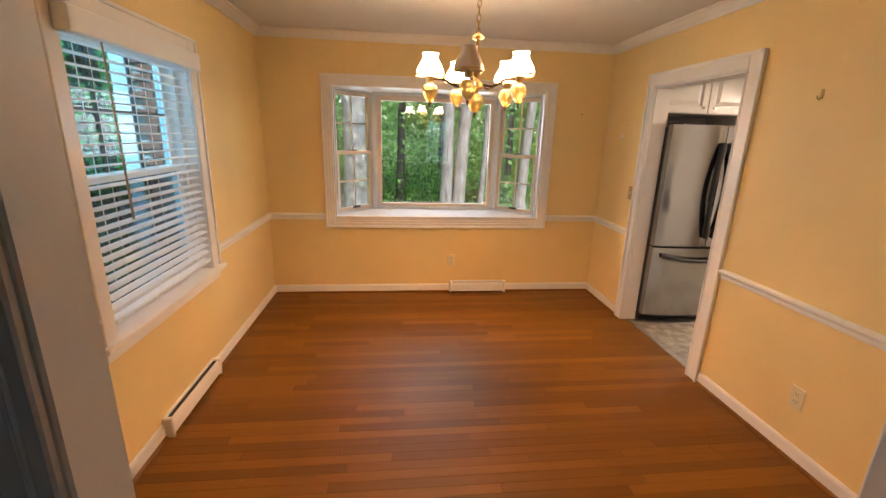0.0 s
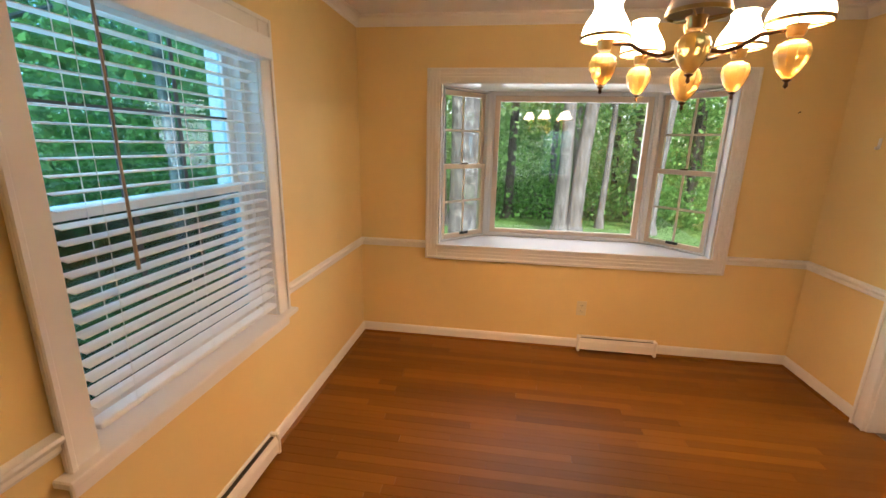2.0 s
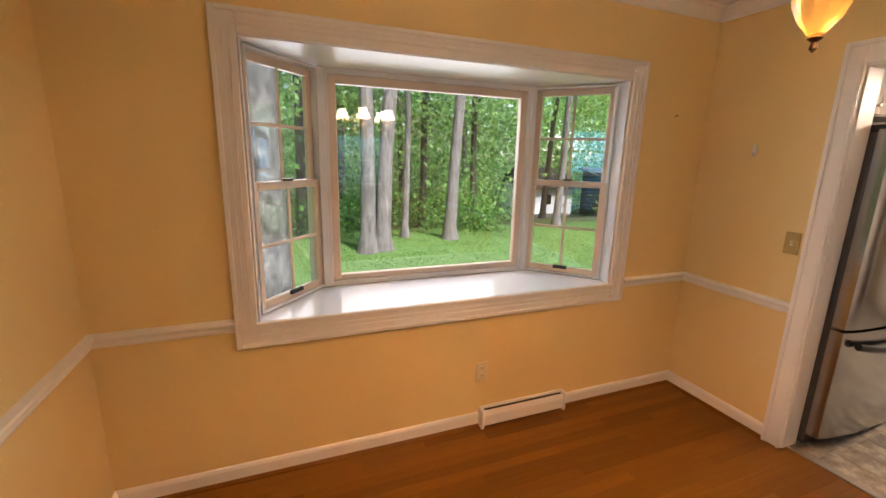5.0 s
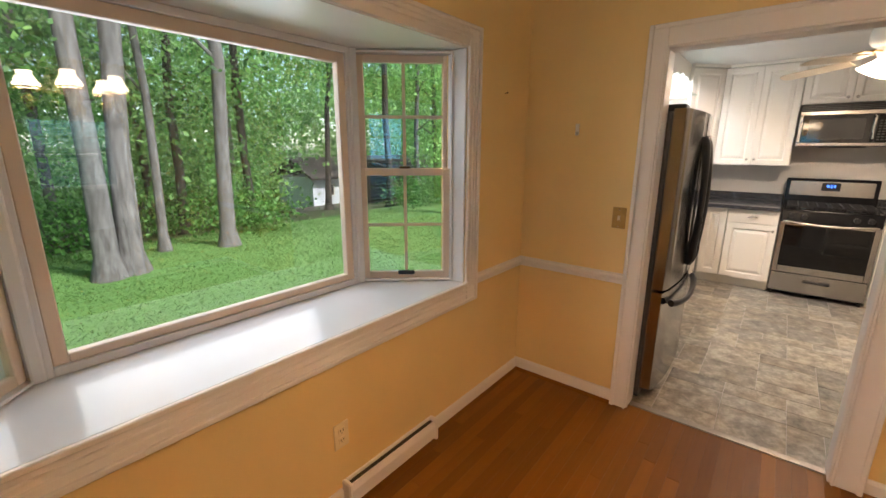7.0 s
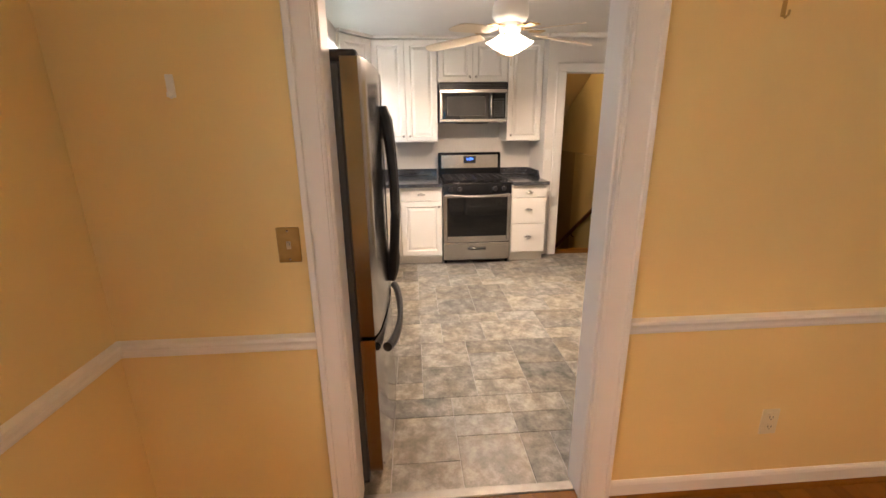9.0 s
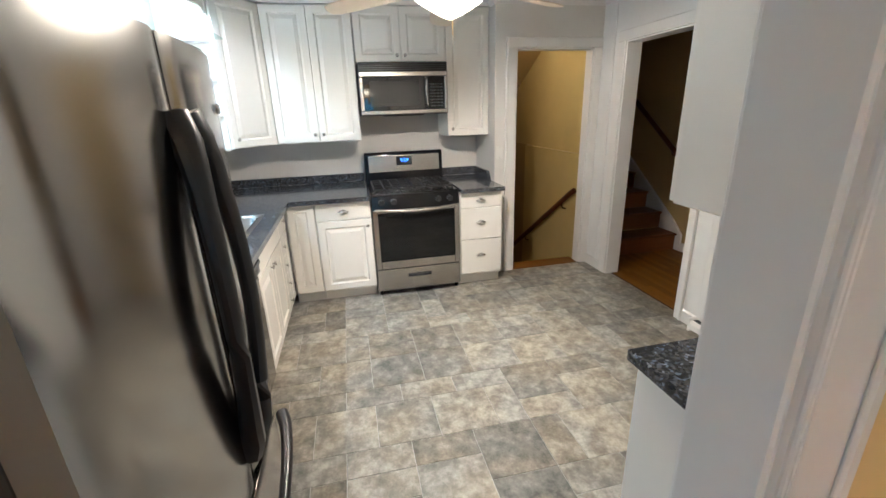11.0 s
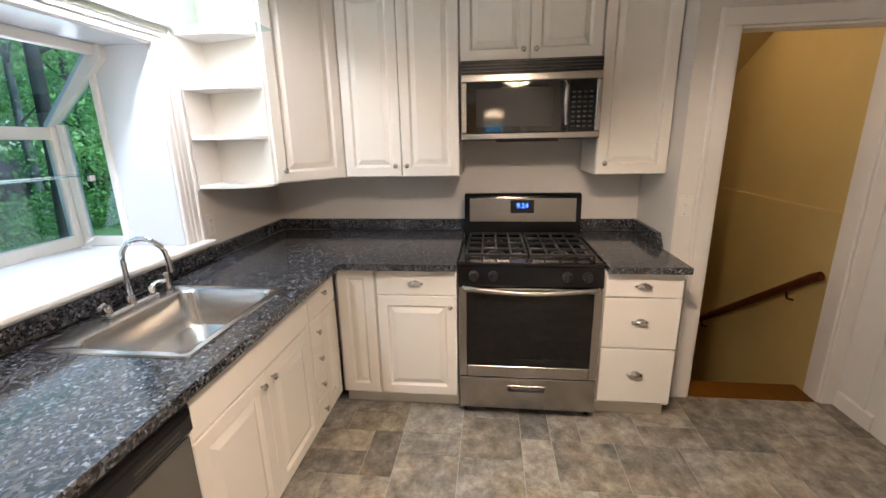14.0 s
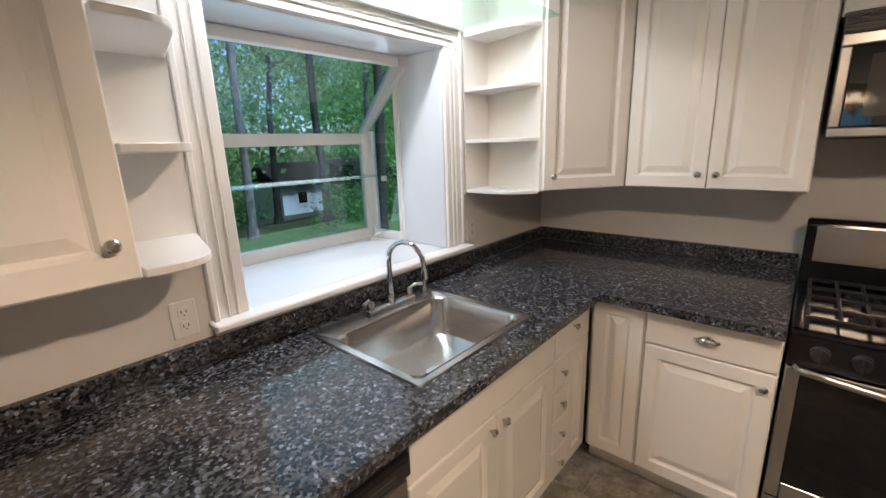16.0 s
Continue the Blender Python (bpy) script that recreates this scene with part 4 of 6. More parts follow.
m = face(DX1, 4.24, 1.60, 180)
th = thing("adhesive_hook", DX1, 4.24, 1.565, "small clear-white plastic adhesive hook on yellow wall", "hook")
part("strip", G(m).box(-0.011, 0.011, -0.003, 0, -0.030, 0.032, 0.0028, 2), WPLAST, th)
part("hook", G(m).tube([(0, -0.003, -0.012), (0, -0.010, -0.028), (0, -0.018, -0.026), (0, -0.020, -0.016)], [0.008, 0.007, 0.006, 0.004], 8), WPLAST, th, "", True)

# chandelier
th = thing("chandelier", CHX, CHY, 1.70, "brass five-arm chandelier with milk-glass shades, one unlit", "chandelier")
part("canopy", G().lathe([(0.065, CEILZ), (0.065, CEILZ - 0.008), (0.045, CEILZ - 0.03), (0.012, CEILZ - 0.04), (0.0, CEILZ - 0.04)], (CHX, CHY, 0), 24), BRASS, th, smooth=True)
for k in range(9):
    z = CEILZ - 0.05 - 0.034 * k
    a = (k % 2) * math.pi / 2
    ring = [(CHX + 0.010 * math.cos(t) * math.cos(a), CHY + 0.010 * math.cos(t) * math.sin(a), z + 0.023 * math.sin(t)) for t in [2 * math.pi * i / 12 for i in range(13)]]
    part("chain_link", G().tube(ring, 0.0028, 6), BRASS, th, smooth=True)
part("stem", G().lathe([(0.0, 2.085), (0.008, 2.08), (0.034, 2.062), (0.030, 2.055), (0.012, 2.045), (0.009, 2.03), (0.009, 1.98), (0.022, 1.955), (0.030, 1.925), (0.024, 1.885), (0.012, 1.865), (0.020, 1.850), (0.042, 1.838), (0.042, 1.815), (0.018, 1.80), (0.010, 1.785), (0.0, 1.785)], (CHX, CHY, 0), 24), BRASS, th, smooth=True)
BALL = [(0.0, -0.052), (0.012, -0.050), (0.028, -0.030), (0.038, -0.005), (0.040, 0.012), (0.034, 0.030), (0.020, 0.040), (0.0, 0.040)]


def amber_ball(x, y, z, parent, s=1.0):
    part("amber_globe", G().lathe([(r * s, z + h * s) for r, h in BALL], (x, y, 0), 24, 0.035), AMBER, parent, "ribbed amber glass globe", True)
    part("finial", G().lathe([(0.0, z - 0.078 * s), (0.006, z - 0.072 * s), (0.004, z - 0.062 * s), (0.012, z - 0.056 * s), (0.0, z - 0.05 * s)], (x, y, 0), 12), DARKBR, parent, smooth=True)


amber_ball(CHX, CHY, 1.742, th, 1.05)
for k, a in enumerate(ARMS):
    c, s = math.cos(radians(a)), math.sin(radians(a))
    at = lambda r, z: (CHX + r * c, CHY + r * s, z)
    arm = part("arm", G().tube([at(0.04, 1.828), at(0.09, 1.818), at(0.13, 1.828), at(0.17, 1.85), at(0.205, 1.853), at(0.235, 1.853)], 0.0065, 8), DARKBR, th, smooth=True)
    x, y, _ = at(0.245, 0)
    part("socket_cup", G().lathe([(0.0, 1.832), (0.018, 1.834), (0.022, 1.842), (0.022, 1.855), (0.026, 1.862), (0.0, 1.864)], (x, y, 0), 18), BRASS, th, smooth=True)
    part("shade_ring", G().lathe([(0.069, 1.864), (0.074, 1.864), (0.074, 1.873), (0.069, 1.873), (0.069, 1.864)], (x, y, 0), 28), BRASS, th, smooth=True)
    for j in range(3):
        b = radians(120 * j)
        part("ring_spoke", G().tube([(x + 0.02 * math.cos(b), y + 0.02 * math.sin(b), 1.86), (x + 0.071 * math.cos(b), y + 0.071 * math.sin(b), 1.867)], 0.0025, 6), BRASS, th)
    sh = [(0.89 * q, 1.87 + 0.77 * (z - 1.87)) for q, z in ((0.079, 1.87), (0.080, 1.884), (0.076, 1.905), (0.064, 1.932), (0.051, 1.955), (0.044, 1.975), (0.043, 1.988), (0.048, 2.002), (0.0455, 2.003), (0.040, 1.988), (0.041, 1.974), (0.048, 1.954), (0.061, 1.931), (0.073, 1.904), (0.077, 1.884), (0.076, 1.87), (0.079, 1.87))]
    part("shade", G().lathe(sh, (x, y, 0), 28), SHADEOFF if k == 3 else SHADE, th, "unlit milk-glass shade" if k == 3 else "glowing milk-glass shade", True)
    part("bulb", G().lathe([(0.0, 1.945), (0.012, 1.94), (0.017, 1.925), (0.012, 1.9), (0.011, 1.864), (0.0, 1.864)], (x, y, 0), 14), SHADEOFF if k == 3 else SHADE, th, smooth=True)
    amber_ball(x, y, 1.785, th, 1.0)

# ---- kitchen things ----


def knob(m, x, z, parent):
    part("knob", G(m).lathe([(0.0, -0.026), (0.010, -0.025), (0.0145, -0.020), (0.013, -0.015), (0.006, -0.012), (0.005, 0.0), (0.0, 0.0)], (x, -0.019, z), 16, 0, "y"), NICKEL, parent, "brushed nickel knob", True)


def cup_pull(m, x, z, parent):
    g = G(m)
    rows = []
    for i in range(5):
        e = radians(90 * i / 4)
        rows.append([(x + 0.042 * math.cos(t) * (0.35 + 0.65 * math.cos(e * 0.8)), -0.019 - 0.024 * math.sin(t) * math.cos(e) - 0.002, z - 0.012 + 0.026 * math.sin(e) * (0.4 + 0.6 * math.sin(t))) for t in [math.pi * j / 10 for j in range(11)]])
    vs = [[g.bm.verts.new(p) for p in r] for r in rows]
    for a, b in zip(vs, vs[1:]):
        for j in range(10):
            g.bm.faces.new((a[j], a[j + 1], b[j + 1], b[j]))
    g.box(x - 0.044, x + 0.044, -0.022, -0.019, z - 0.012, z - 0.002, 0.001)
    part("cup_pull", g, NICKEL, parent, "brushed nickel cup pull", True)


def north(x, y):
    return pose(x, y, 0)


def east(x, y):
    """Local x runs towards -y, fronts look towards -x."""
    return pose(x, y, 0, 0, 0, -90)


def unit(name, m, w, d, z0, z1, fronts, label, toe=0.0, group="kitchen cabinets", shape=None):
    """A cabinet: carcass behind y = 0, fronts (kind, x, z, w, h, knob spec) before it."""
    o = m @ Vector((w / 2, d / 2, z0))
    th = thing(name, o.x, o.y, z0, label, "cabinet", group)
    g = G(m)
    if shape:
        g.prism(shape, z0, z1)
    else:
        g.box(0.001, w - 0.001, 0, d, z0 + toe, z1, 0.002)
    if toe:
        g.box(0.001, w - 0.001, 0.06, d, z0, z0 + toe)
    part("body", g, CABIN, th)
    for kind, x, z, fw, fh, hw in fronts:
        f = part("drawer_front" if kind == "drawer" else "door", G(m).panel(fw, fh, raised=kind == "door", stile=min(0.055, fw * 0.27), x0=x, z0=z), CAB, th)
        for how, hx, hz in hw:
            (cup_pull if how == "cup" else knob)(m, hx, hz, f)
    return th


NF, EF = 3.96, 5.28
CT = 0.872
# north run
unit("base_cabinet", north(3.285, NF), 0.213, 0.66, 0, CT, [("plain", 0.004, 0.11, 0.205, 0.755, [])], "narrow cream-white filler base cabinet beside dishwasher", 0.10)
unit("base_cabinet", north(4.107, NF), 0.817, 0.66, 0, CT - 0.19, [("plain", 0.004, 0.695, 0.809, 0.172, []), ("door", 0.004, 0.11, 0.402, 0.578, [("knob", 0.37, 0.645)]), ("door", 0.410, 0.11, 0.402, 0.578, [("knob", 0.445, 0.645)])], "cream-white sink base cabinet with two raised-panel doors", 0.10)
fr = [("drawer", 0.003, 0.695, 0.332, 0.172, [("knob", 0.17, 0.79)])]
for k in range(4):
    fr.append(("drawer", 0.003, 0.11 + 0.146 * k, 0.134, 0.142, [("knob", 0.07, 0.18 + 0.146 * k)]))
fr.append(("door", 0.141, 0.11, 0.194, 0.578, []))
unit("base_cabinet", north(4.926, NF), 0.338, 0.66, 0, CT, fr, "narrow cream-white corner base cabinet with small drawers", 0.10)
# east run
unit("base_cabinet", east(EF, 3.938), 0.232, 0.80, 0, CT, [("door", 0.016, 0.11, 0.210, 0.757, [])], "narrow cream-white corner cabinet with raised panel", 0.10)
unit("base_cabinet", east(EF, 3.704), 0.446, 0.80, 0, CT, [("drawer", 0.003, 0.722, 0.440, 0.145, [("cup", 0.22, 0.795)]), ("door", 0.003, 0.11, 0.440, 0.605, [("knob", 0.41, 0.66)])], "cream-white base cabinet with one drawer above a door", 0.10)
unit("base_cabinet", east(EF, 2.496), 0.386, 0.80, 0, CT, [("drawer", 0.003, 0.734, 0.380, 0.133, [("cup", 0.19, 0.80)]), ("drawer", 0.003, 0.446, 0.380, 0.282, [("cup", 0.19, 0.605)]), ("drawer", 0.003, 0.12, 0.380, 0.320, [("cup", 0.19, 0.30)])], "cream-white three-drawer base cabinet beside the range", 0.10)
# uppers
UT = 2.375
unit("wall_cabinet", north(2.30, 4.02), 0.905, 0.61, 1.80, UT, [("door", 0.004, 1.806, 0.446, 0.56, [("knob", 0.40, 1.85)]), ("door", 0.455, 1.806, 0.446, 0.56, [("knob", 0.50, 1.85)])], "cream-white cabinet above the refrigerator")
unit("wall_cabinet", north(3.285, 4.27), 0.435, 0.365, 1.305, UT, [("door", 0.004, 1.31, 0.427, 1.058, [("knob", 0.39, 1.385)])], "tall cream-white wall cabinet with raised panel door")
unit("wall_cabinet", east(5.70, 3.965), 0.70, 0.395, 1.318, UT, [("door", 0.003, 1.322, 0.345, 1.046, [("knob", 0.315, 1.385)]), ("door", 0.352, 1.322, 0.345, 1.046, [("knob", 0.385, 1.385)])], "cream-white wall cabinet with two raised-panel doors")
unit("wall_cabinet", east(5.70, 3.262), 0.772, 0.395, 1.945, UT, [("door", 0.003, 1.95, 0.381, 0.418, [("knob", 0.35, 2.0)]), ("door", 0.388, 1.95, 0.381, 0.418, [("knob", 0.42, 2.0)])], "short cream-white wall cabinet above the microwave")
unit("wall_cabinet", east(5.70, 2.487), 0.392, 0.395, 1.318, UT, [("door", 0.003, 1.322, 0.386, 1.046, [("knob", 0.045, 1.385)])], "tall narrow cream-white wall cabinet")
# diagonal corner cabinet
p, q = Vector((5.345, 4.255, 0)), Vector((5.697, 3.968, 0))
dl = (q - p).length
m = pose(p.x, p.y, 0, 0, 0, math.degrees(math.atan2(q.y - p.y, q.x - p.x)))
th = thing("wall_cabinet", 5.75, 4.35, 1.318, "diagonal cream-white corner wall cabinet, one door", "cabinet", "kitchen cabinets")
part("body", G().prism([(5.345, 4.255), (5.697, 3.968), (6.095, 3.968), (6.095, 4.637), (5.445, 4.637)], 1.318, UT), CABIN, th)
f = part("door", G(m).panel(dl - 0.03, 1.046, x0=0.015, z0=1.322), CAB, th)
knob(m, 0.06, 1.385, f)
g = G()
g.prism([(5.33, 4.25), (5.70, 3.945), (5.70, 2.095), (5.665, 2.095), (5.665, 3.93), (5.31, 4.22)], UT, CEILZ)
structure("cabinet_crown", g, CAB, "thin cream trim above the wall cabinets", "trim")
# west side buffet
th = unit("buffet_cabinet", pose(2.68, 1.12, 0, 0, 0, 90), 1.55, 0.40, 0, CT, [("door", 0.01 + 0.514 * k, 0.11, 0.508, 0.757, []) for k in range(3)], "white base cabinet with granite top beside doorway", 0.10)
unit("wall_cabinet", pose(2.615, 1.12, 0, 0, 0, 90), 1.585, 0.335, 1.34, UT, [("door", 0.01 + 0.526 * k, 1.345, 0.518, 1.02, []) for k in range(3)], "white wall cabinet above the buffet")
tagged(part("buffet_worktop", G().box(KX0 + 0.001, 2.718, 1.10, 2.69, CT, CT + 0.036, 0.005, 2), GRANITE), "dark speckled granite top on the buffet", "worktop")

# worktop with the sink cut-out, and backsplash
slab = [(3.285, 3.888), (4.235, 3.888), (4.235, 4.505), (4.812, 4.505), (4.812, 4.03), (4.2351, 4.03), (4.2351, 3.888), (5.215, 3.888), (5.215, 3.258), (6.07, 3.258), (6.07, 4.61), (3.285, 4.61)]
tagged(part("worktop", G().prism(slab, CT, CT + 0.036), GRANITE), "polished dark speckled granite worktop, L-shaped", "worktop")
tagged(part("worktop", G().box(5.215, 6.07, 2.10, 2.494, CT, CT + 0.036, 0.005, 2), GRANITE), "polished dark granite worktop beside the range", "worktop")
for b, lab in (((3.285, 6.10, 4.61, 4.638), "low dark granite backsplash below the garden window"), ((6.07, 6.098, 3.262, 4.609), "low dark granite backsplash behind the range wall"), ((3.286, 3.310, 3.95, 4.609), "low dark granite end splash beside the cabinet"),
               ((6.07, 6.098, 2.125, 2.49), "short dark granite backsplash beside the range")):
    tagged(part("backsplash", G().box(*b, CT + 0.0365, 0.985, 0.003), GRANITE), lab, "backsplash")
tagged(part("backsplash", G().prism([(5.60, 0.909), (6.098, 0.909), (6.098, 0.985), (5.66, 0.985)], 2.097, 2.122, "y"), GRANITE), "low dark granite return splash at the wall end", "backsplash")

# open shelves beside the garden window, glass shelf and scalloped valance


def rounded(pts, r, i, n=6):
    """The polygon with its corner i rounded."""
    a, b, c = Vector(pts[i - 1]), Vector(pts[i]), Vector(pts[(i + 1) % len(pts)])
    u, v = (a - b).normalized(), (c - b).normalized()
    p, q = b + r * u, b + r * v
    arc = []
    for k in range(n + 1):
        t = k / n
        arc.append(tuple((1 - t) ** 2 * p + 2 * t * (1 - t) * b + t * t * q))
    return pts[:i] + arc + pts[i + 1:]


for nm, poly, i, back, lab in (("open_shelf", [(5.240, 4.618), (5.240, 4.34), (5.345, 4.257), (5.443, 4.618)], 1, (5.236, 5.443), "white open corner shelf unit, empty, with rounded shelves"),
                               ("open_shelf", [(3.724, 4.618), (3.724, 4.262), (3.86, 4.262), (3.94, 4.618)], 2, (3.722, 3.943), "white open corner shelf unit, empty, with rounded shelves")):
    th = thing(nm, (back[0] + back[1]) / 2, 4.5, 1.30, lab, "shelf", "open shelves")
    part("back_board", G().box(back[0], back[1], 4.619, 4.638, 1.30, 2.36), WHITE, th)
    for z in (1.305, 1.555, 1.80, 2.05):
        part("shelf", G().prism(rounded(poly, 0.09, i), z, z + 0.018, "z", 0.002), WHITE, th)
g = G().box(3.73, 5.34, 4.17, 4.60, 2.070, 2.078, 0.001)
ob = tagged(part("glass_shelf", g, GREENGLASS), "long clear glass shelf with a green edge", "shelf")
ob.visible_shadow = False
pts = [(3.722, CEILZ - 0.002), (3.722, 2.20)]
n = 48
for k in range(n + 1):
    x = 3.722 + (5.345 - 3.722) * k / n
    u = abs((k / n) * 6 % 1 - 0.5) * 2
    pts.append((x, 2.20 + 0.07 * math.sin(math.pi * min(1, (0.25 + 0.75 * (1 - abs(2 * k / n - 1))))) * 0.6 + 0.022 * (1 - u) ** 0.7))
pts += [(5.345, CEILZ - 0.002)]
tagged(part("window_valance", G().prism(pts, 4.262, 4.280, "y"), CAB), "white scalloped wooden valance above the sink window", "valance")
th = thing("strip_light", 4.53, 4.44, 2.38, "white fluorescent strip light, lit, behind the valance", "light")
part("housing", G().box(3.93, 5.13, 4.38, 4.50, 2.375, CEILZ, 0.004), WPLAST, th)
part("tube", G().tube([(3.96, 4.44, 2.362), (5.10, 4.44, 2.362)], 0.010, 10), TUBE, th, "glowing tube")

# refrigerator
FX0, FX1, FYF, FH = 2.287, 3.13, 3.69, 1.700
th = thing("refrigerator", (FX0 + FX1) / 2, 4.18, 0, "stainless french-door refrigerator with black handles, freezer drawer below", "refrigerator")
part("body", G().box(FX0 + 0.004, FX1 - 0.004, 3.79, 4.60, 0.03, FH - 0.015, 0.008, 2), DARKGREY, th, "dark grey cabinet")


def bowed(x0, x1, z0, z1, bow):
    """A door slab whose front bows slightly forward."""
    n = 10
    front = []
    for k in range(n + 1):
        t = k / n
        x = x0 + (x1 - x0) * t
        full = (x - FX0) / (FX1 - FX0)
        front.append((x, FYF + bow * (2 * full - 1) ** 2))
    front[0], front[-1] = (front[0][0], front[0][1] + 0.010), (front[-1][0], front[-1][1] + 0.010)
    return G().prism(front + [(x1, 3.784), (x0, 3.784)], z0, z1, "z")


XM = 2.735
for x0, x1, s in ((FX0, XM - 0.003, 1), (XM + 0.003, FX1, -1)):
    d = part("door", bowed(x0, x1, 0.715, FH, 0.028), FRIDGE, th, "brushed stainless door", True)
    hx = XM - s * 0.028
    pts, rs = [], []
    for k in range(17):
        t = k / 16
        b = math.sin(math.pi * t)
        pts.append((hx - s * 0.050 * b, FYF - 0.002 - 0.040 * b ** 0.6, 0.80 + 0.76 * t))
        rs.append(0.0185 + 0.013 * abs(2 * t - 1) ** 3 * (1 if k < 16 and k > 0 else 0.6))
    part("handle", G().tube(pts, rs, 10, 1.2), BLACKP, d, "curved black plastic handle", True)
d = part("freezer_drawer", bowed(FX0, FX1, 0.085, 0.698, 0.028), FRIDGE, th, "brushed stainless drawer", True)
pts = [(FX0 + 0.07 + 0.70 * k / 16, FYF - 0.002 - 0.042 * math.sin(math.pi * k / 16) ** 0.6, 0.63 - 0.035 * math.sin(math.pi * k / 16)) for k in range(17)]
part("handle", G().tube(pts, [0.014 + 0.006 * abs(k / 8 - 1) for k in range(17)], 10), BLACKP, d, "curved black plastic handle", True)
part("grille", G().box(FX0 + 0.01, FX1 - 0.01, FYF + 0.10, 3.83, 0.012, 0.075, 0.004), BLACKP, th, "black toe grille")
for x in (FX0 + 0.05, FX1 - 0.05):
    part("hinge_cap", G().box(x - 0.045, x + 0.045, 3.73, 3.83, FH - 0.014, FH + 0.022, 0.010, 2), BLACKP, th, "black hinge cap")
    part("foot", G().lathe([(0.018, 0.0), (0.018, 0.03)], (x, 3.86, 0), 12), BLACKP, th)
part("badge", G().box(FX1 - 0.09, FX1 - 0.06, FYF + 0.012, FYF + 0.022, 1.56, 1.585, 0.002), NICKEL, th)
tagged(part("panel_board", G().box(3.235, 3.283, 4.02, 4.637, 0, 1.80, 0.002), CAB), "white side panel beside the refrigerator", "panel")

# dishwasher
th = thing("dishwasher", 3.80, 4.25, 0, "stainless dishwasher with black control strip", "dishwasher")
part("body", G().box(3.502, 4.103, 3.965, 4.58, 0.10, 0.86), DARKGREY, th)
part("door", G().box(3.504, 4.101, 3.932, 3.964, 0.115, 0.735, 0.004), FRIDGE, th, "stainless door")
part("control_panel", G().prism([(3.964, 0.738), (3.935, 0.738), (3.918, 0.760), (3.918, 0.832), (3.930, 0.862), (3.964, 0.862)], 3.504, 4.101, "x", 0.002), BLACKP, th, "black control strip")
part("handle", G().prism([(3.917, 0.808), (3.908, 0.812), (3.908, 0.832), (3.917, 0.838)], 3.515, 4.09, "x", 0.002), ENAMEL, th, "glossy black handle lip")
part("buttons", G().box(3.90, 4.05, 3.9165, 3.9185, 0.782, 0.788).box(3.90, 4.05, 3.9165, 3.9185, 0.770, 0.773), DARKGREY, th)
part("toe_panel", G().box(3.506, 4.099, 4.0, 4.02, 0.0, 0.108), BLACKP, th)

# sink and faucet
th = thing("kitchen_sink", 4.525, 4.27, 0.72, "stainless steel single-bowl drop-in sink", "sink")
SX0, SX1, SY0, SY1 = 4.215, 4.832, 3.99, 4.545


def rrect(x0, x1, y0, y1, r, z, g, n=5):
    out = []
    for cx, cy, a in ((x1 - r, y1 - r, 0), (x0 + r, y1 - r, 90), (x0 + r, y0 + r, 180), (x1 - r, y0 + r, 270)):
        for k in range(n + 1):
            t = radians(a + 90 * k / n)
            out.append(g.bm.verts.new((cx + r * math.cos(t), cy + r * math.sin(t), z)))
    return out


g = G()
T = CT + 0.036
loops = [rrect(SX0, SX1, SY0, SY1, 0.012, T + 0.001, g), rrect(SX0 + 0.004, SX1 - 0.004, SY0 + 0.004, SY1 - 0.004, 0.012, T + 0.007, g), rrect(SX0 + 0.030, SX1 - 0.030, SY0 + 0.028, SY1 - 0.098, 0.055, T + 0.005, g),
         rrect(SX0 + 0.038, SX1 - 0.038, SY0 + 0.036, SY1 - 0.106, 0.06, T - 0.006, g), rrect(SX0 + 0.048, SX1 - 0.048, SY0 + 0.046, SY1 - 0.116, 0.07, T - 0.12, g),
         rrect(SX0 + 0.062, SX1 - 0.062, SY0 + 0.060, SY1 - 0.13, 0.07, T - 0.155, g), rrect(SX0 + 0.11, SX1 - 0.11, SY0 + 0.108, SY1 - 0.178, 0.06, T - 0.170, g), rrect(4.48, 4.57, 4.17, 4.26, 0.044, T - 0.174, g)]
for a, b in zip(loops, loops[1:]):
    for k in range(len(a)):
        g.bm.faces.new((a[k], a[(k + 1) % len(a)], b[(k + 1) % len(a)], b[k]))
g.bm.faces.new(loops[-1])
part("bowl", g, SINK, th, smooth=True)
part("drain", G().lathe([(0.042, T - 0.1735), (0.040, T - 0.170), (0.028, T - 0.172), (0.0, T - 0.172)], (4.525, 4.215, 0), 22), CHROME, th, "chrome drain", True)
th = thing("kitchen_faucet", 4.57, 4.50, T, "chrome gooseneck faucet with two lever handles", "faucet")
part("base_bar", G().box(4.45, 4.70, 4.478, 4.522, T + 0.006, T + 0.024, 0.009, 3), CHROME, th)
pts = [(4.575, 4.50, T + 0.02), (4.575, 4.50, T + 0.10), (4.575, 4.50, T + 0.20)]
for k in range(1, 12):
    a = math.pi * k / 11 * 0.97
    pts.append((4.575 + 0.012 * (1 - math.cos(a)), 4.50 - 0.085 * (1 - math.cos(a)), T + 0.20 + 0.085 * math.sin(a)))
pts.append((4.60, 4.325, T + 0.165))
part("spout", G().tube(pts, [0.013, 0.0115] + [0.0105] * (len(pts) - 2), 14).lathe([(0.021, T + 0.02), (0.019, T + 0.04), (0.013, T + 0.055)], (4.575, 4.50, 0), 18), CHROME, th, smooth=True)
part("aerator", G().tube([(4.60, 4.326, T + 0.185), (4.60, 4.325, T + 0.15)], [0.0125, 0.0135], 14), CHROME, th, smooth=True)
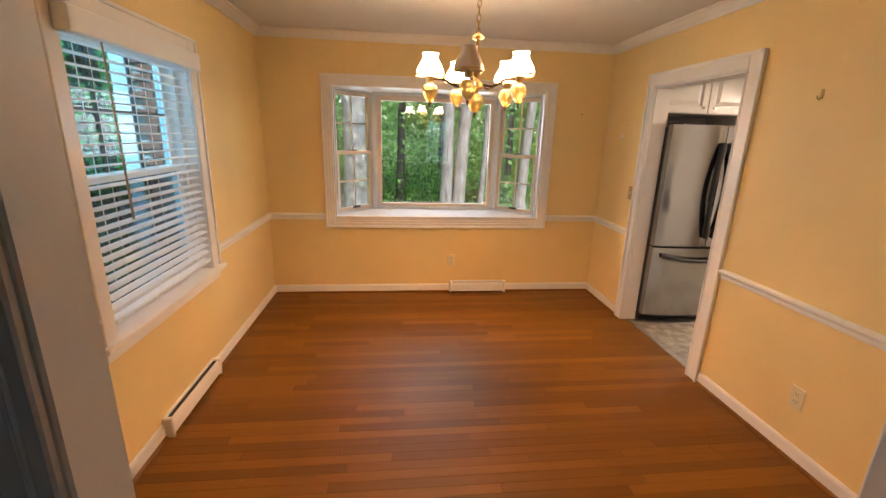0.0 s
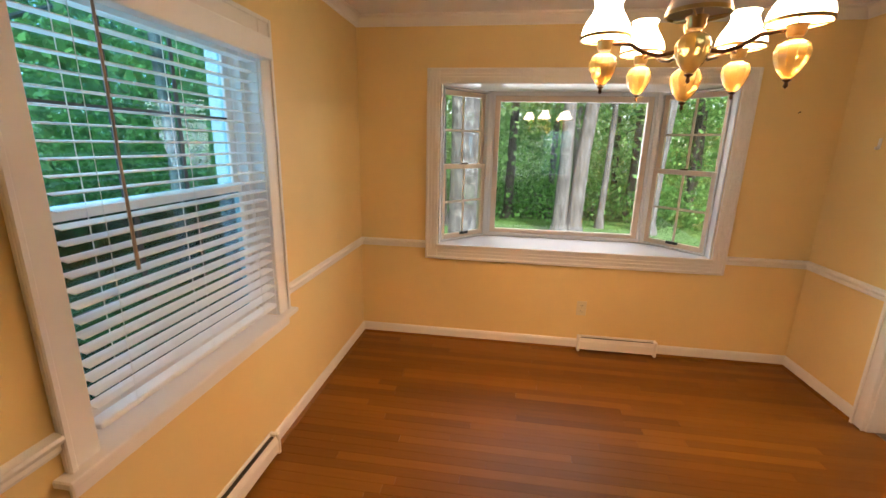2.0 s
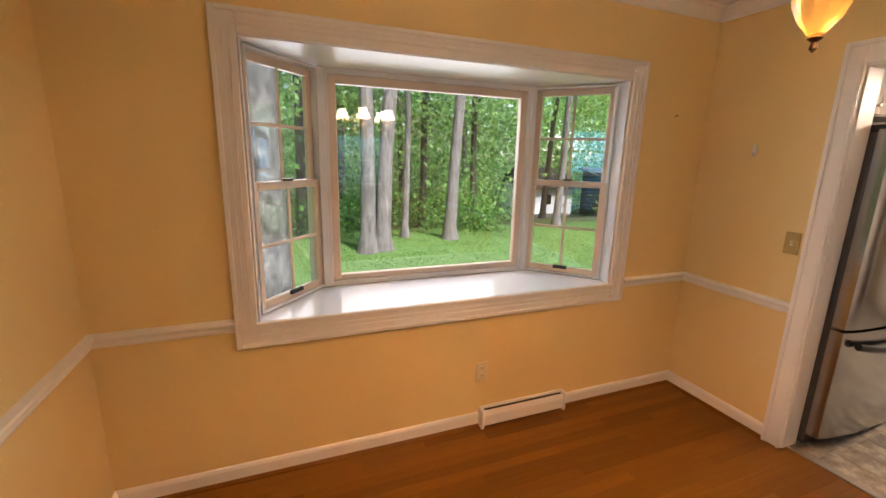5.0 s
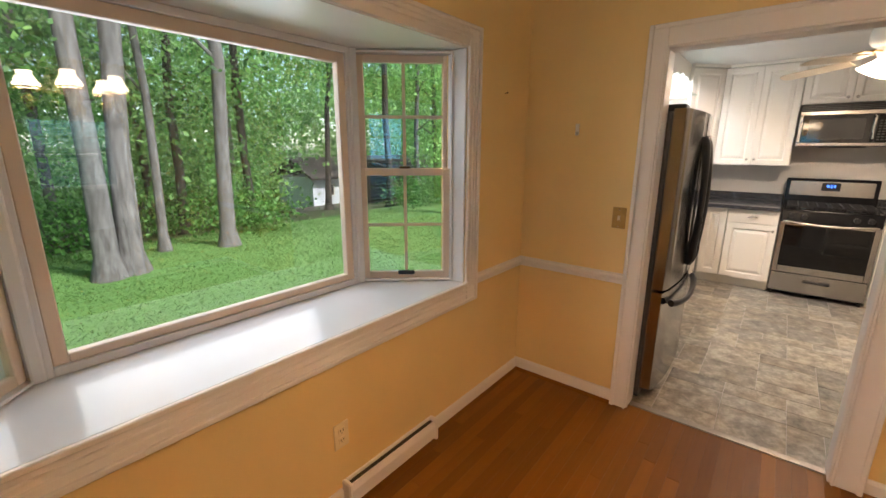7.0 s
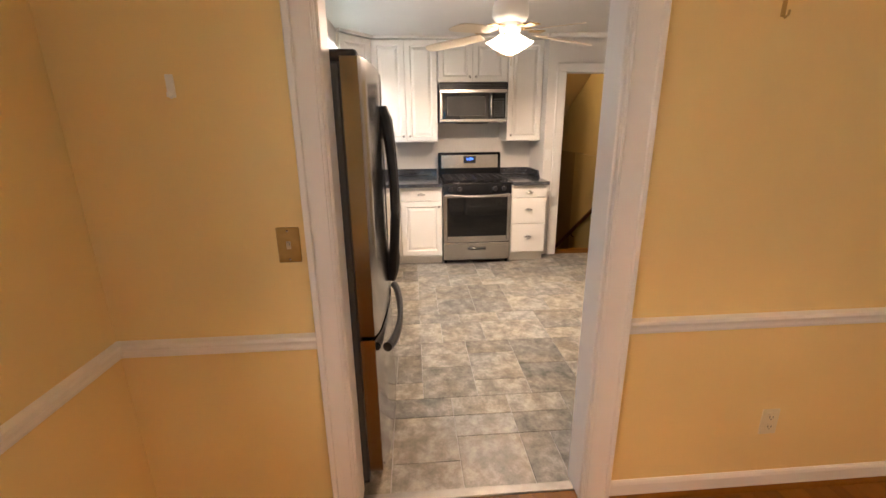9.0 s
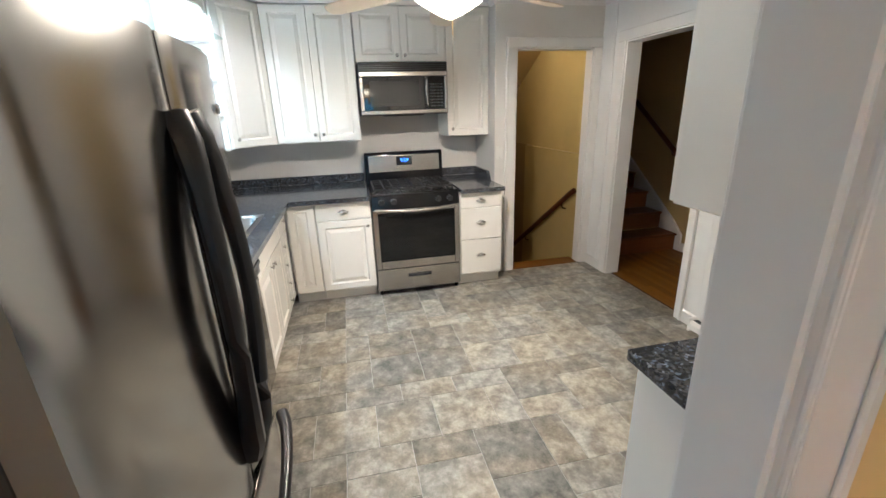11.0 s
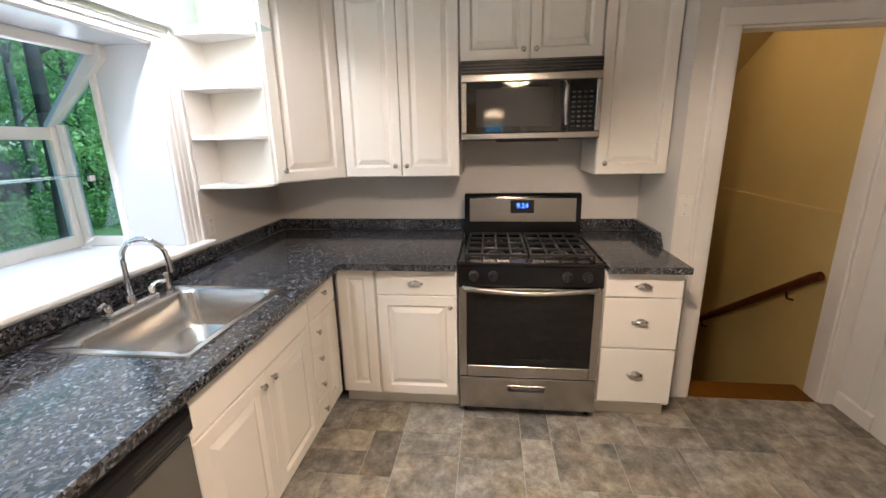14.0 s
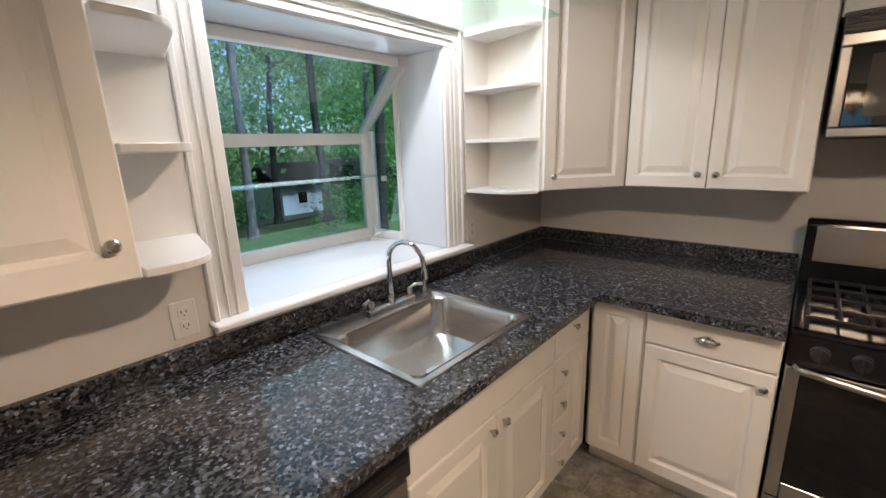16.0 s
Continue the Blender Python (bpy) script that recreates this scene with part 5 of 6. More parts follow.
for x, s in ((4.47, -1), (4.68, 1)):
    part("lever", G().lathe([(0.017, T + 0.02), (0.016, T + 0.045), (0.010, T + 0.055), (0.0, T + 0.056)], (x, 4.50, 0), 16).tube([(x, 4.50, T + 0.05), (x + s * 0.02, 4.49, T + 0.068), (x + s * 0.055, 4.475, T + 0.064)], [0.009, 0.007, 0.008], 10), CHROME, th, smooth=True)
part("side_spray", G().lathe([(0.018, T + 0.006), (0.016, T + 0.03), (0.012, T + 0.04), (0.014, T + 0.075), (0.009, T + 0.088), (0.0, T + 0.088)], (4.77, 4.50, 0), 16), CHROME, th, smooth=True)

# range
RY0, RY1, RXF = 2.502, 3.252, 5.262
th = thing("gas_range", 5.58, 2.877, 0, "stainless gas range with black cooktop and oven window", "range")
m = east(RXF, RY1)
W = RY1 - RY0
part("body", G(m).box(0.003, W - 0.003, 0.02, 0.80, 0.035, 0.885, 0.004), ENAMEL, th, "black enamel sides")
part("storage_drawer", G(m).box(0.004, W - 0.004, -0.012, 0.018, 0.05, 0.245, 0.006, 2).box(0.27, 0.48, -0.014, -0.010, 0.165, 0.20, 0.004), STEEL, th, "stainless drawer")
part("drawer_pull", G(m).tube([(0.28, -0.016, 0.19), (0.30, -0.030, 0.183), (W / 2, -0.034, 0.182), (0.45, -0.030, 0.183), (0.47, -0.016, 0.19)], 0.008, 8).box(0.275, 0.475, -0.0155, -0.0135, 0.163, 0.178), BLACKP, th, "dark drawer pull", True)
g = G(m)
g.box(0.004, 0.048, -0.018, 0.018, 0.252, 0.775, 0.004).box(W - 0.048, W - 0.004, -0.018, 0.018, 0.252, 0.775, 0.004).box(0.048, W - 0.048, -0.018, 0.018, 0.252, 0.322, 0.004).box(0.048, W - 0.048, -0.018, 0.018, 0.748, 0.775, 0.004)
d = part("oven_door", g, STEEL, th, "stainless oven door frame")
part("oven_window", G(m).box(0.046, W - 0.046, -0.0165, 0.012, 0.320, 0.750, 0.001), BLGLASS, d, "black oven glass")
hp = [(0.03, -0.012, 0.782), (0.04, -0.045, 0.784)] + [(0.05 + (W - 0.10) * k / 10, -0.055 - 0.012 * math.sin(math.pi * k / 10), 0.785 - 0.018 * math.sin(math.pi * k / 10)) for k in range(11)] + [(W - 0.04, -0.045, 0.784), (W - 0.03, -0.012, 0.782)]
part("oven_handle", G(m).tube(hp, 0.011, 12, 1.2), STEEL, d, "stainless bar handle", True)
part("control_panel", G(m).prism([(-0.014, 0.780), (0.03, 0.780), (0.03, 0.905), (0.006, 0.905)], 0.002, W - 0.002, "x", 0.004), ENAMEL, th, "glossy black control panel")
for x in (0.085, 0.185, 0.565, 0.665):
    k = part("burner_knob", G(m).lathe([(0.023, -0.030), (0.023, -0.016), (0.027, -0.012), (0.027, 0.0)], (x, -0.004, 0.84), 18, 0, "y").box(x - 0.004, x + 0.004, -0.040, -0.030, 0.818, 0.862, 0.002), BLACKP, th, "black burner knob")
part("cooktop", G(m).box(0.0, W, -0.002, 0.66, 0.885, 0.905, 0.008, 2), ENAMEL, th, "glossy black cooktop")
for k, x0 in enumerate((0.035, W / 2 + 0.005)):
    w2 = W / 2 - 0.04
    g = G(m)
    for y in (0.07, 0.19, 0.325, 0.45, 0.58):
        g.box(x0, x0 + w2, y - 0.006, y + 0.006, 0.925, 0.940, 0.003)
    for x in (x0 + 0.006, x0 + w2 / 2, x0 + w2 - 0.006):
        g.box(x - 0.006, x + 0.006, 0.07, 0.58, 0.922, 0.936, 0.003)
    for x in (x0 + 0.09, x0 + w2 - 0.09):
        g.box(x - 0.005, x + 0.005, 0.07, 0.58, 0.926, 0.940, 0.003)
    for x in (x0 + 0.006, x0 + w2 - 0.006):
        for y in (0.075, 0.575):
            g.box(x - 0.007, x + 0.007, y - 0.007, y + 0.007, 0.905, 0.925)
    part("grate", g, IRON, th, "cast iron grate")
for x in (0.20, W - 0.20):
    for y in (0.18, 0.47):
        part("burner", G(m).lathe([(0.052, 0.905), (0.050, 0.912), (0.036, 0.914), (0.036, 0.922), (0.030, 0.926), (0.0, 0.926)], (x, y, 0), 20), IRON, th, "burner cap", True)
bg = part("backguard", G(m).prism([(0.625, 0.905), (0.70, 0.905), (0.70, 1.185), (0.655, 1.185), (0.640, 1.16)], 0.0, W, "x", 0.006), ENAMEL, th, "black backguard")
g = G(m)
g.prism([(0.624, 1.005), (0.634, 1.005), (0.644, 1.155), (0.6335, 1.155)], 0.035, W - 0.035, "x")
part("backguard_face", g, STEEL, bg, "stainless face")
part("display", G(m).box(0.30, 0.45, 0.622, 0.640, 1.06, 1.145, 0.003), BLACKP, bg, "black clock display")
cu = bpy.data.curves.new("clock", "FONT")
cu.body, cu.size, cu.align_x, cu.align_y = "9:24", 0.045, "CENTER", "CENTER"
dg = bpy.context.evaluated_depsgraph_get()
tob = bpy.data.objects.new("clock_text", cu)
tme = bpy.data.meshes.new_from_object(tob)
tme.transform(m @ pose(0.375, 0.6205, 1.108, 90, 0, 0))
bpy.data.objects.remove(tob)
part("clock_digits", tme, SCREEN, bg, "glowing blue clock digits")
for x in (0.03, W - 0.03):
    for y in (0.05, 0.60):
        part("foot", G(m).lathe([(0.016, 0.0), (0.016, 0.036)], (x, y, 0), 10), BLACKP, th)

# microwave
th = thing("microwave_oven", 5.84, 2.875, 1.52, "stainless over-the-range microwave with black window", "microwave")
m = east(5.60, 3.252)
part("body", G(m).box(0.002, 0.752, 0.0, 0.49, 1.522, 1.94, 0.004), DARKGREY, th)
g = G(m)
for k in range(4):
    g.prism([(-0.016, 1.872 + 0.0165 * k), (-0.002, 1.876 + 0.0165 * k), (-0.002, 1.884 + 0.0165 * k), (-0.016, 1.880 + 0.0165 * k)], 0.006, 0.748, "x")
part("vent_grille", g, BLACKP, th, "black vent louvres")
d = part("door", G(m).box(0.004, 0.750, -0.020, -0.001, 1.828, 1.868, 0.005, 2).box(0.004, 0.750, -0.020, -0.001, 1.528, 1.562, 0.005, 2).box(0.004, 0.035, -0.020, -0.001, 1.562, 1.828, 0.004).box(0.722, 0.750, -0.020, -0.001, 1.562, 1.828, 0.004), STEEL, th, "stainless front frame")
part("window", G(m).box(0.036, 0.545, -0.017, -0.002, 1.564, 1.826, 0.002), MWGLASS, d, "black glass window")
part("window_mesh", G(m).box(0.085, 0.500, -0.0185, -0.0168, 1.595, 1.795, 0.0), paint("mesh_grey", (0.035, 0.033, 0.032), 0.06, 0.02, 20, 4, 0.0, 0, 0.9), d)
part("handle", G(m).tube([(0.562, -0.018, 1.575), (0.562, -0.045, 1.60), (0.562, -0.050, 1.695), (0.562, -0.045, 1.79), (0.562, -0.018, 1.815)], 0.013, 10), STEEL, d, "stainless handle", True)
kp = part("keypad", G(m).box(0.585, 0.720, -0.0175, -0.002, 1.564, 1.826, 0.002), BLGLASS, th, "black glass keypad")
g = G(m)
for r in range(8):
    for c in range(4):
        g.box(0.596 + 0.030 * c, 0.614 + 0.030 * c, -0.0185, -0.0174, 1.585 + 0.025 * r, 1.594 + 0.025 * r)
part("key_marks", g, paint("key_grey", (0.10, 0.10, 0.10), 0.5), kp)
part("underside_lamp", G(m).box(0.20, 0.55, 0.08, 0.30, 1.512, 1.523, 0.003), DARKGREY, th)

# ceiling fan
th = thing("ceiling_fan", FANX, FANY, 2.0, "white five-blade ceiling fan with lit frosted glass shades", "ceiling fan")
part("canopy", G().lathe([(0.07, CEILZ), (0.07, CEILZ - 0.02), (0.045, CEILZ - 0.05), (0.02, CEILZ - 0.055), (0.02, 2.30)], (FANX, FANY, 0), 24), WPLAST, th, smooth=True)
part("motor", G().lathe([(0.0, 2.325), (0.06, 2.32), (0.115, 2.30), (0.125, 2.27), (0.125, 2.21), (0.11, 2.185), (0.08, 2.17), (0.075, 2.12), (0.06, 2.105), (0.0, 2.10)], (FANX, FANY, 0), 32), WPLAST, th, smooth=True)
FB = paint("fan_blade_white_wash", (0.70, 0.60, 0.47), 0.4, 0.08)
for k in range(5):
    m = pose(FANX, FANY, 2.135, 0, 0, -8 + 72 * k)
    pts = [(0.20, -0.052), (0.25, -0.060), (0.52, -0.068), (0.60, -0.064), (0.635, -0.045), (0.645, 0.0), (0.635, 0.045), (0.60, 0.064), (0.52, 0.068), (0.25, 0.060), (0.20, 0.052)]
    part("blade", G(m @ pose(0, 0, -0.02, 10, 6, 0)).prism(pts, 0.0, 0.006, "z", 0.0015), FB, th, "pale fan blade")
    part("blade_iron", G(m).box(0.09, 0.16, -0.018, 0.018, -0.004, 0.008, 0.003).prism([(0.15, -0.02), (0.25, -0.045), (0.25, 0.045), (0.15, 0.02)], -0.014, -0.008, "z"), BRASS, th)
part("light_fitter", G().lathe([(0.055, 2.10), (0.05, 2.075), (0.035, 2.06), (0.0, 2.055)], (FANX, FANY, 0), 20), BRASS, th, smooth=True)
for k in range(3):
    m = pose(FANX, FANY, 2.10, 0, 0, 50 + 120 * k) @ pose(0.045, 0, 0, 0, -32, 0)
    bell = [(0.026, 0.0), (0.034, -0.02), (0.055, -0.05), (0.080, -0.085), (0.094, -0.098), (0.090, -0.098), (0.076, -0.084), (0.051, -0.05), (0.030, -0.02), (0.022, 0.0), (0.026, 0.0)]
    part("glass_shade", G(m).lathe(bell, (0, 0, 0), 24, 0.02), FANGLASS, th, "glowing frosted glass shade", True)
    part("bulb", G(m).lathe([(0.0, -0.028), (0.012, -0.026), (0.017, -0.020), (0.014, -0.010), (0.012, 0.0), (0.0, 0.0)], (0, 0, 0), 14), FANGLASS, th, smooth=True)
part("pull_chain", G().tube([(FANX + 0.03, FANY - 0.02, 2.06), (FANX + 0.03, FANY - 0.02, 1.90)], 0.002, 6), BRASS, th)

# kitchen switches and outlets
switch(4.09, KY0 + 0.006, 1.50, face(4.09, KY0 + 0.006, 1.50, 90), NICKEL, WPLAST, "steel plate with two toggle switches", 2)
switch(5.527, 2.043, 1.165, face(5.527, 2.043, 1.165, 180), WPLAST, WPLAST, "white toggle switch by the basement doorway")
outlet(3.872, KY1, 1.066, face(3.872, KY1, 1.066, -90), WPLAST, "white wall outlet above the backsplash")
outlet(5.30, KY1, 1.10, face(5.30, KY1, 1.10, -90), WPLAST, "white wall outlet beside the garden window")

# hall: stairs up, handrail, thermostat, vent; basement stairs
th = thing("staircase", 6.5, 0.45, 0, "dark oak staircase rising from the hall", "stairs")
for k in range(12):
    x = 5.58 + 0.262 * k
    part("riser", G().box(x, x + 0.02, -0.028, 0.952, 0.187 * k, 0.187 * (k + 1) - 0.026), STAIRW, th)
    part("tread", G().box(x - 0.028, x + 0.262, -0.028, 0.952, 0.187 * (k + 1) - 0.026, 0.187 * (k + 1), 0.008, 2), STAIRW, th)
part("skirt_board", G().prism([(5.50, 0.0), (5.50, 0.18), (5.62, 0.30), (8.7, 2.50), (8.7, 2.2), (5.62, 0.0)], -0.049, -0.029, "y"), WHITE, th, "white skirt board")
th = thing("handrail", 6.4, 0.02, 0.9, "dark stained wooden handrail on hall wall", "handrail")
part("rail", G().tube([(5.48, 0.02, 0.895), (5.50, 0.02, 0.91), (8.6, 0.02, 3.14)], 0.024, 10, 1.3), RAILW, th, smooth=True)
for x in (5.75, 7.0, 8.2):
    z = 0.91 + (x - 5.5) * 0.719
    part("bracket", G().tube([(x, -0.049, z - 0.09), (x, 0.0, z - 0.08), (x, 0.02, z - 0.02)], 0.007, 8), DARKBR, th)
th = thing("thermostat", 5.21, -0.05, 1.30, "small dark thermostat on the hall wall", "thermostat")
part("case", G().box(5.15, 5.27, -0.049, -0.022, 1.26, 1.34, 0.006, 2), DARKGREY, th)
part("dial_window", G().box(5.18, 5.24, -0.0225, -0.020, 1.285, 1.315), NICKEL, th)
th = thing("return_air_vent", 5.145, -0.05, 0.26, "white painted return air vent grille", "vent")
part("frame", framed(G(pose(5.38, -0.036, 0, 0, 0, 180)), 0.47, 0.25, 0.73, 0.025, 0, 0.012), WHITE, th)
for k in range(20):
    z = 0.285 + 0.0215 * k
    part("slat", G().prism([(-0.046, z), (-0.044, z - 0.004), (-0.036, z + 0.008), (-0.038, z + 0.012)], 4.935, 5.355, "x"), WHITE, th)
th = thing("basement_stairs", 7.0, 1.5, -2.4, "wooden stairs going down to the basement", "stairs")
for k in range(12):
    x = 5.70 + 0.26 * k
    part("tread", G().box(x - 0.03, x + 0.26, 1.12, 1.945, -0.19 * (k + 1) - 0.03, -0.19 * (k + 1), 0.006), STAIRW, th)
    part("riser", G().box(x - 0.03, x - 0.012, 1.12, 1.945, -0.19 * (k + 1), -0.19 * k - 0.03), STAIRW, th)
part("landing_nosing", G().box(5.525, 5.70, 1.179, 1.886, -0.03, 0.006, 0.006, 2), OAK, th, "oak nosing at the doorway")
th = thing("handrail", 6.2, 1.16, 0.3, "dark stained wooden handrail on stairwell wall", "handrail")
part("rail", G().tube([(5.70, 1.165, 0.72), (5.74, 1.165, 0.70), (8.4, 1.165, -1.10)], 0.022, 10, 1.3), RAILW, th, smooth=True)
for x in (5.95, 6.9):
    z = 0.70 - (x - 5.74) * 0.675
    part("bracket", G().tube([(x, 1.112, z - 0.085), (x, 1.15, z - 0.075), (x, 1.165, z - 0.02)], 0.007, 8), DARKBR, th)

th = thing("stairwell_lamp", 6.25, 1.72, 2.40, "plain ceiling bulb holder over the basement stairs, lit", "light")
part("holder", G().lathe([(0.055, 2.40), (0.055, 2.38), (0.03, 2.36), (0.02, 2.33), (0.0, 2.33)], (6.25, 1.72, 0), 16), WPLAST, th, smooth=True)
part("bulb", G().lathe([(0.0, 2.262), (0.018, 2.268), (0.028, 2.29), (0.015, 2.32), (0.013, 2.335), (0.0, 2.335)], (6.25, 1.72, 0), 14), FANGLASS, th, "glowing bulb", True)

# ---- outdoors ----


def ground_z(x, y):
    """Lawn level by the house, falling away towards the woods."""
    if -1.4 < x < 9.0 and -2.9 < y < 4.75:
        return -2.95
    d = max(0.0, y - 12.5)
    w = max(0.0, -x - 6.0)
    return -0.55 - 2.6 * min(1.0, d / 18.0) ** 1.3 - 0.8 * min(1.0, w / 20.0) + 0.05 * math.sin(x * 0.7) * math.cos(y * 0.5)


def sheet(xs, ys, drop=0.0):
    verts = [(x, y, ground_z(x, y) - drop) for y in ys for x in xs]
    nx = len(xs)
    faces = [(j * nx + i, j * nx + i + 1, (j + 1) * nx + i + 1, (j + 1) * nx + i) for j in range(len(ys) - 1) for i in range(nx - 1)]
    me = bpy.data.meshes.new("ground")
    me.from_pydata(verts, [], faces)
    for p in me.polygons:
        p.use_smooth = True
    return me


far = [-900, -300, -120, -60]
tagged(part("ground", sheet(sorted(far + [-40 + 2 * k for k in range(41)] + [-1.45, -1.35, 8.9, 9.3] + [60, 120, 300, 900]), sorted(far + [-40 + 2 * k for k in range(46)] + [-3.2, -2.8, 4.7, 4.8] + [70, 120, 300, 900]), 0.03), SOIL), "leafy forest floor reaching into the woods", "ground", kind="structure")
tagged(part("lawn", sheet([-12 + 0.75 * k for k in range(40)], [4.8 + 0.6 * k for k in range(18)]), GRASS), "mown green back lawn", "lawn", kind="structure")
rng = np.random.default_rng(7)


def leaves(centres, spread, per, size, seed, flat=0.6):
    """Many small four-sided leaves in clumps round the given centres, as one mesh."""
    r = np.random.default_rng(seed)
    c = np.repeat(np.asarray(centres, float), per, axis=0)
    n = len(c)
    c = c + r.normal(0, 1, (n, 3)) * np.asarray(spread) * 0.5
    u = r.normal(0, 1, (n, 3))
    u /= np.linalg.norm(u, axis=1, keepdims=True)
    v = np.cross(u, r.normal(0, 1, (n, 3)))
    v /= np.linalg.norm(v, axis=1, keepdims=True)
    s = size * r.uniform(0.5, 1.3, (n, 1))
    quad = np.stack([c - u * s, c + v * s * flat * 0.5, c + u * s, c - v * s * flat * 0.5], axis=1).reshape(-1, 3)
    me = bpy.data.meshes.new("leaves")
    me.from_pydata(quad.tolist(), [], np.arange(4 * n).reshape(-1, 4).tolist())
    return me


def tree(x, y, r, h, lean, bark, leafm, label, seed, crown_from=0.35, clumps=26, per=42, wide=2.2):
    rr = random.Random(seed)
    z = ground_z(x, y)
    th = thing("tree", x, y, z, label, "tree", "trees")
    g = G()
    pts, rs = [], []
    for k in range(9):
        t = k / 8
        pts.append((x + lean[0] * t + rr.uniform(-0.06, 0.06) * h * 0.04 * k, y + lean[1] * t + rr.uniform(-0.05, 0.05) * h * 0.04 * k, z - 0.1 + h * t))
        rs.append(r * (1.75 if k == 0 else 1.0 - 0.72 * t))
    pts.insert(1, (pts[0][0] * 0.96 + pts[1][0] * 0.04, pts[0][1] * 0.96 + pts[1][1] * 0.04, z + 0.35))
    rs.insert(1, r * 1.05)
    g.tube(pts, rs, 14)
    tips = []
    for k in range(7):
        t = crown_from + (0.95 - crown_from) * k / 6
        p = Vector(pts[min(len(pts) - 1, 1 + int(t * 8))])
        a = rr.uniform(0, 6.28)
        ln = wide * rr.uniform(0.6, 1.1)
        q = p + Vector((math.cos(a) * ln, math.sin(a) * ln, ln * rr.uniform(0.25, 0.7)))
        g.tube([p, p.lerp(q, 0.5) + Vector((0, 0, 0.12 * ln)), q], [r * 0.28, r * 0.17, r * 0.05], 6)
        tips += [q, p.lerp(q, 0.6)]
    part("trunk", g, bark, th, "", True)
    cs = []
    for k in range(clumps):
        b = rr.choice(tips)
        cs.append((b.x + rr.gauss(0, wide * 0.45), b.y + rr.gauss(0, wide * 0.45), b.z + rr.gauss(0, wide * 0.45)))
    part("crown", leaves(cs, (1.1, 1.1, 0.6), per * 3, 0.082, seed, 1.15), leafm, th)
    return th


GT = "tall grey-barked tree with thin green crown"
DT = "tall dark-trunked woodland tree with green crown"
tree(1.36, 11.3, 0.16, 15, (0.1, 0.4), BARK, LEAF, "tall grey twin trunk tree at the lawn edge", 1, 0.4)
tree(1.70, 11.4, 0.17, 16, (0.9, 0.5), BARK, LEAF, "tall grey twin trunk tree at the lawn edge", 2, 0.4)
tree(3.62, 12.2, 0.15, 15, (0.7, 0.3), BARK, LEAF, GT, 3, 0.35)
tree(-0.49, 7.1, 0.225, 16, (0.1, 0.2), LICHEN, LEAFD, "broad grey trunk close to the bay window", 4, 0.45)
tree(2.55, 12.6, 0.085, 12, (0.3, 0.2), BARK, LEAF, GT, 5, 0.3)
spots = [(2.3, 15.5, 0.19), (4.3, 16.5, 0.22), (6.0, 15.8, 0.20), (8.3, 14.2, 0.20), (0.2, 14.5, 0.24), (-1.6, 12.5, 0.26), (-3.2, 15.0, 0.25), (6.9, 18.0, 0.22), (11.5, 15.5, 0.24), (7.6, 20.5, 0.24), (12.5, 21.0, 0.26),
         (5.2, 22.0, 0.26), (2.2, 21.0, 0.26), (-1.0, 20.0, 0.28), (-4.5, 19.5, 0.28), (14.5, 16.8, 0.22), (10.2, 11.2, 0.22), (-5.5, 9.5, 0.24), (-6.5, 6.0, 0.24), (-5.2, 3.2, 0.20), (-7.5, 1.0, 0.24), (-8.6, 4.4, 0.26), (-7.2, 11.5, 0.26), (18.5, 19.0, 0.26), (-4.6, 6.8, 0.15)]
for k, (x, y, r) in enumerate(spots):
    tree(x, y, r * 0.6, 13 + (k * 7) % 5, (0.5 * math.sin(k * 2.1), 0.4 * math.cos(k)), DBARK if k % 3 else BARK, LEAF if k % 2 else LEAFD, DT, 20 + k, 0.5 if 0.5 < x / max(y - 4.0, 0.1) < 1.1 else 0.28, 30, 40, 2.4)


def cloud(n, x, y, z, seed):
    r = np.random.default_rng(seed)
    xs, ys = r.uniform(*x, n), r.uniform(*y, n)
    zs = np.array([ground_z(a, b) for a, b in zip(xs, ys)]) + r.uniform(*z, n)
    rise = zs - np.array([ground_z(a, b) for a, b in zip(xs, ys)])
    way = xs / np.maximum(ys - 4.0, 0.1)
    keep = ~((ys > 4) & (ys < 29.5) & (way > 0.56) & (way < 1.05) & (rise < 5.2))
    return np.stack([xs, ys, zs], axis=1)[keep]


tagged(part("far_woods", leaves(np.concatenate([cloud(1150, (-34, 52), (24, 48), (-0.5, 13), 1), cloud(330, (-40, -12), (-14, 30), (0, 13), 2), cloud(240, (24, 52), (6, 30), (0, 13), 5)]), (2.8, 2.8, 1.7), 120, 0.20, 11, 1.2), LEAF), "sunlit green woods in the distance", "woods", kind="stuff")
tagged(part("mid_woods", leaves(np.concatenate([cloud(330, (-14, 26), (16, 26), (1.2, 9), 3), cloud(170, (-14, -5.5), (-6, 14), (0, 7), 4)]), (1.8, 1.8, 0.9), 210, 0.092, 12, 1.15), LEAF), "green understory leaves behind the lawn", "woods", kind="stuff")
tagged(part("undergrowth", leaves(np.concatenate([cloud(85, (-8, 7.5), (13.4, 17.0), (0.0, 1.1), 6), cloud(45, (10.0, 16), (12.5, 15.5), (0.0, 0.9), 7), cloud(60, (-8, -4.6), (0, 12), (0, 1.2), 8)]), (0.9, 0.9, 0.5), 170, 0.062, 13, 1.1), LEAFD), "dark low shrubs along the lawn edge", "shrubs", kind="stuff")
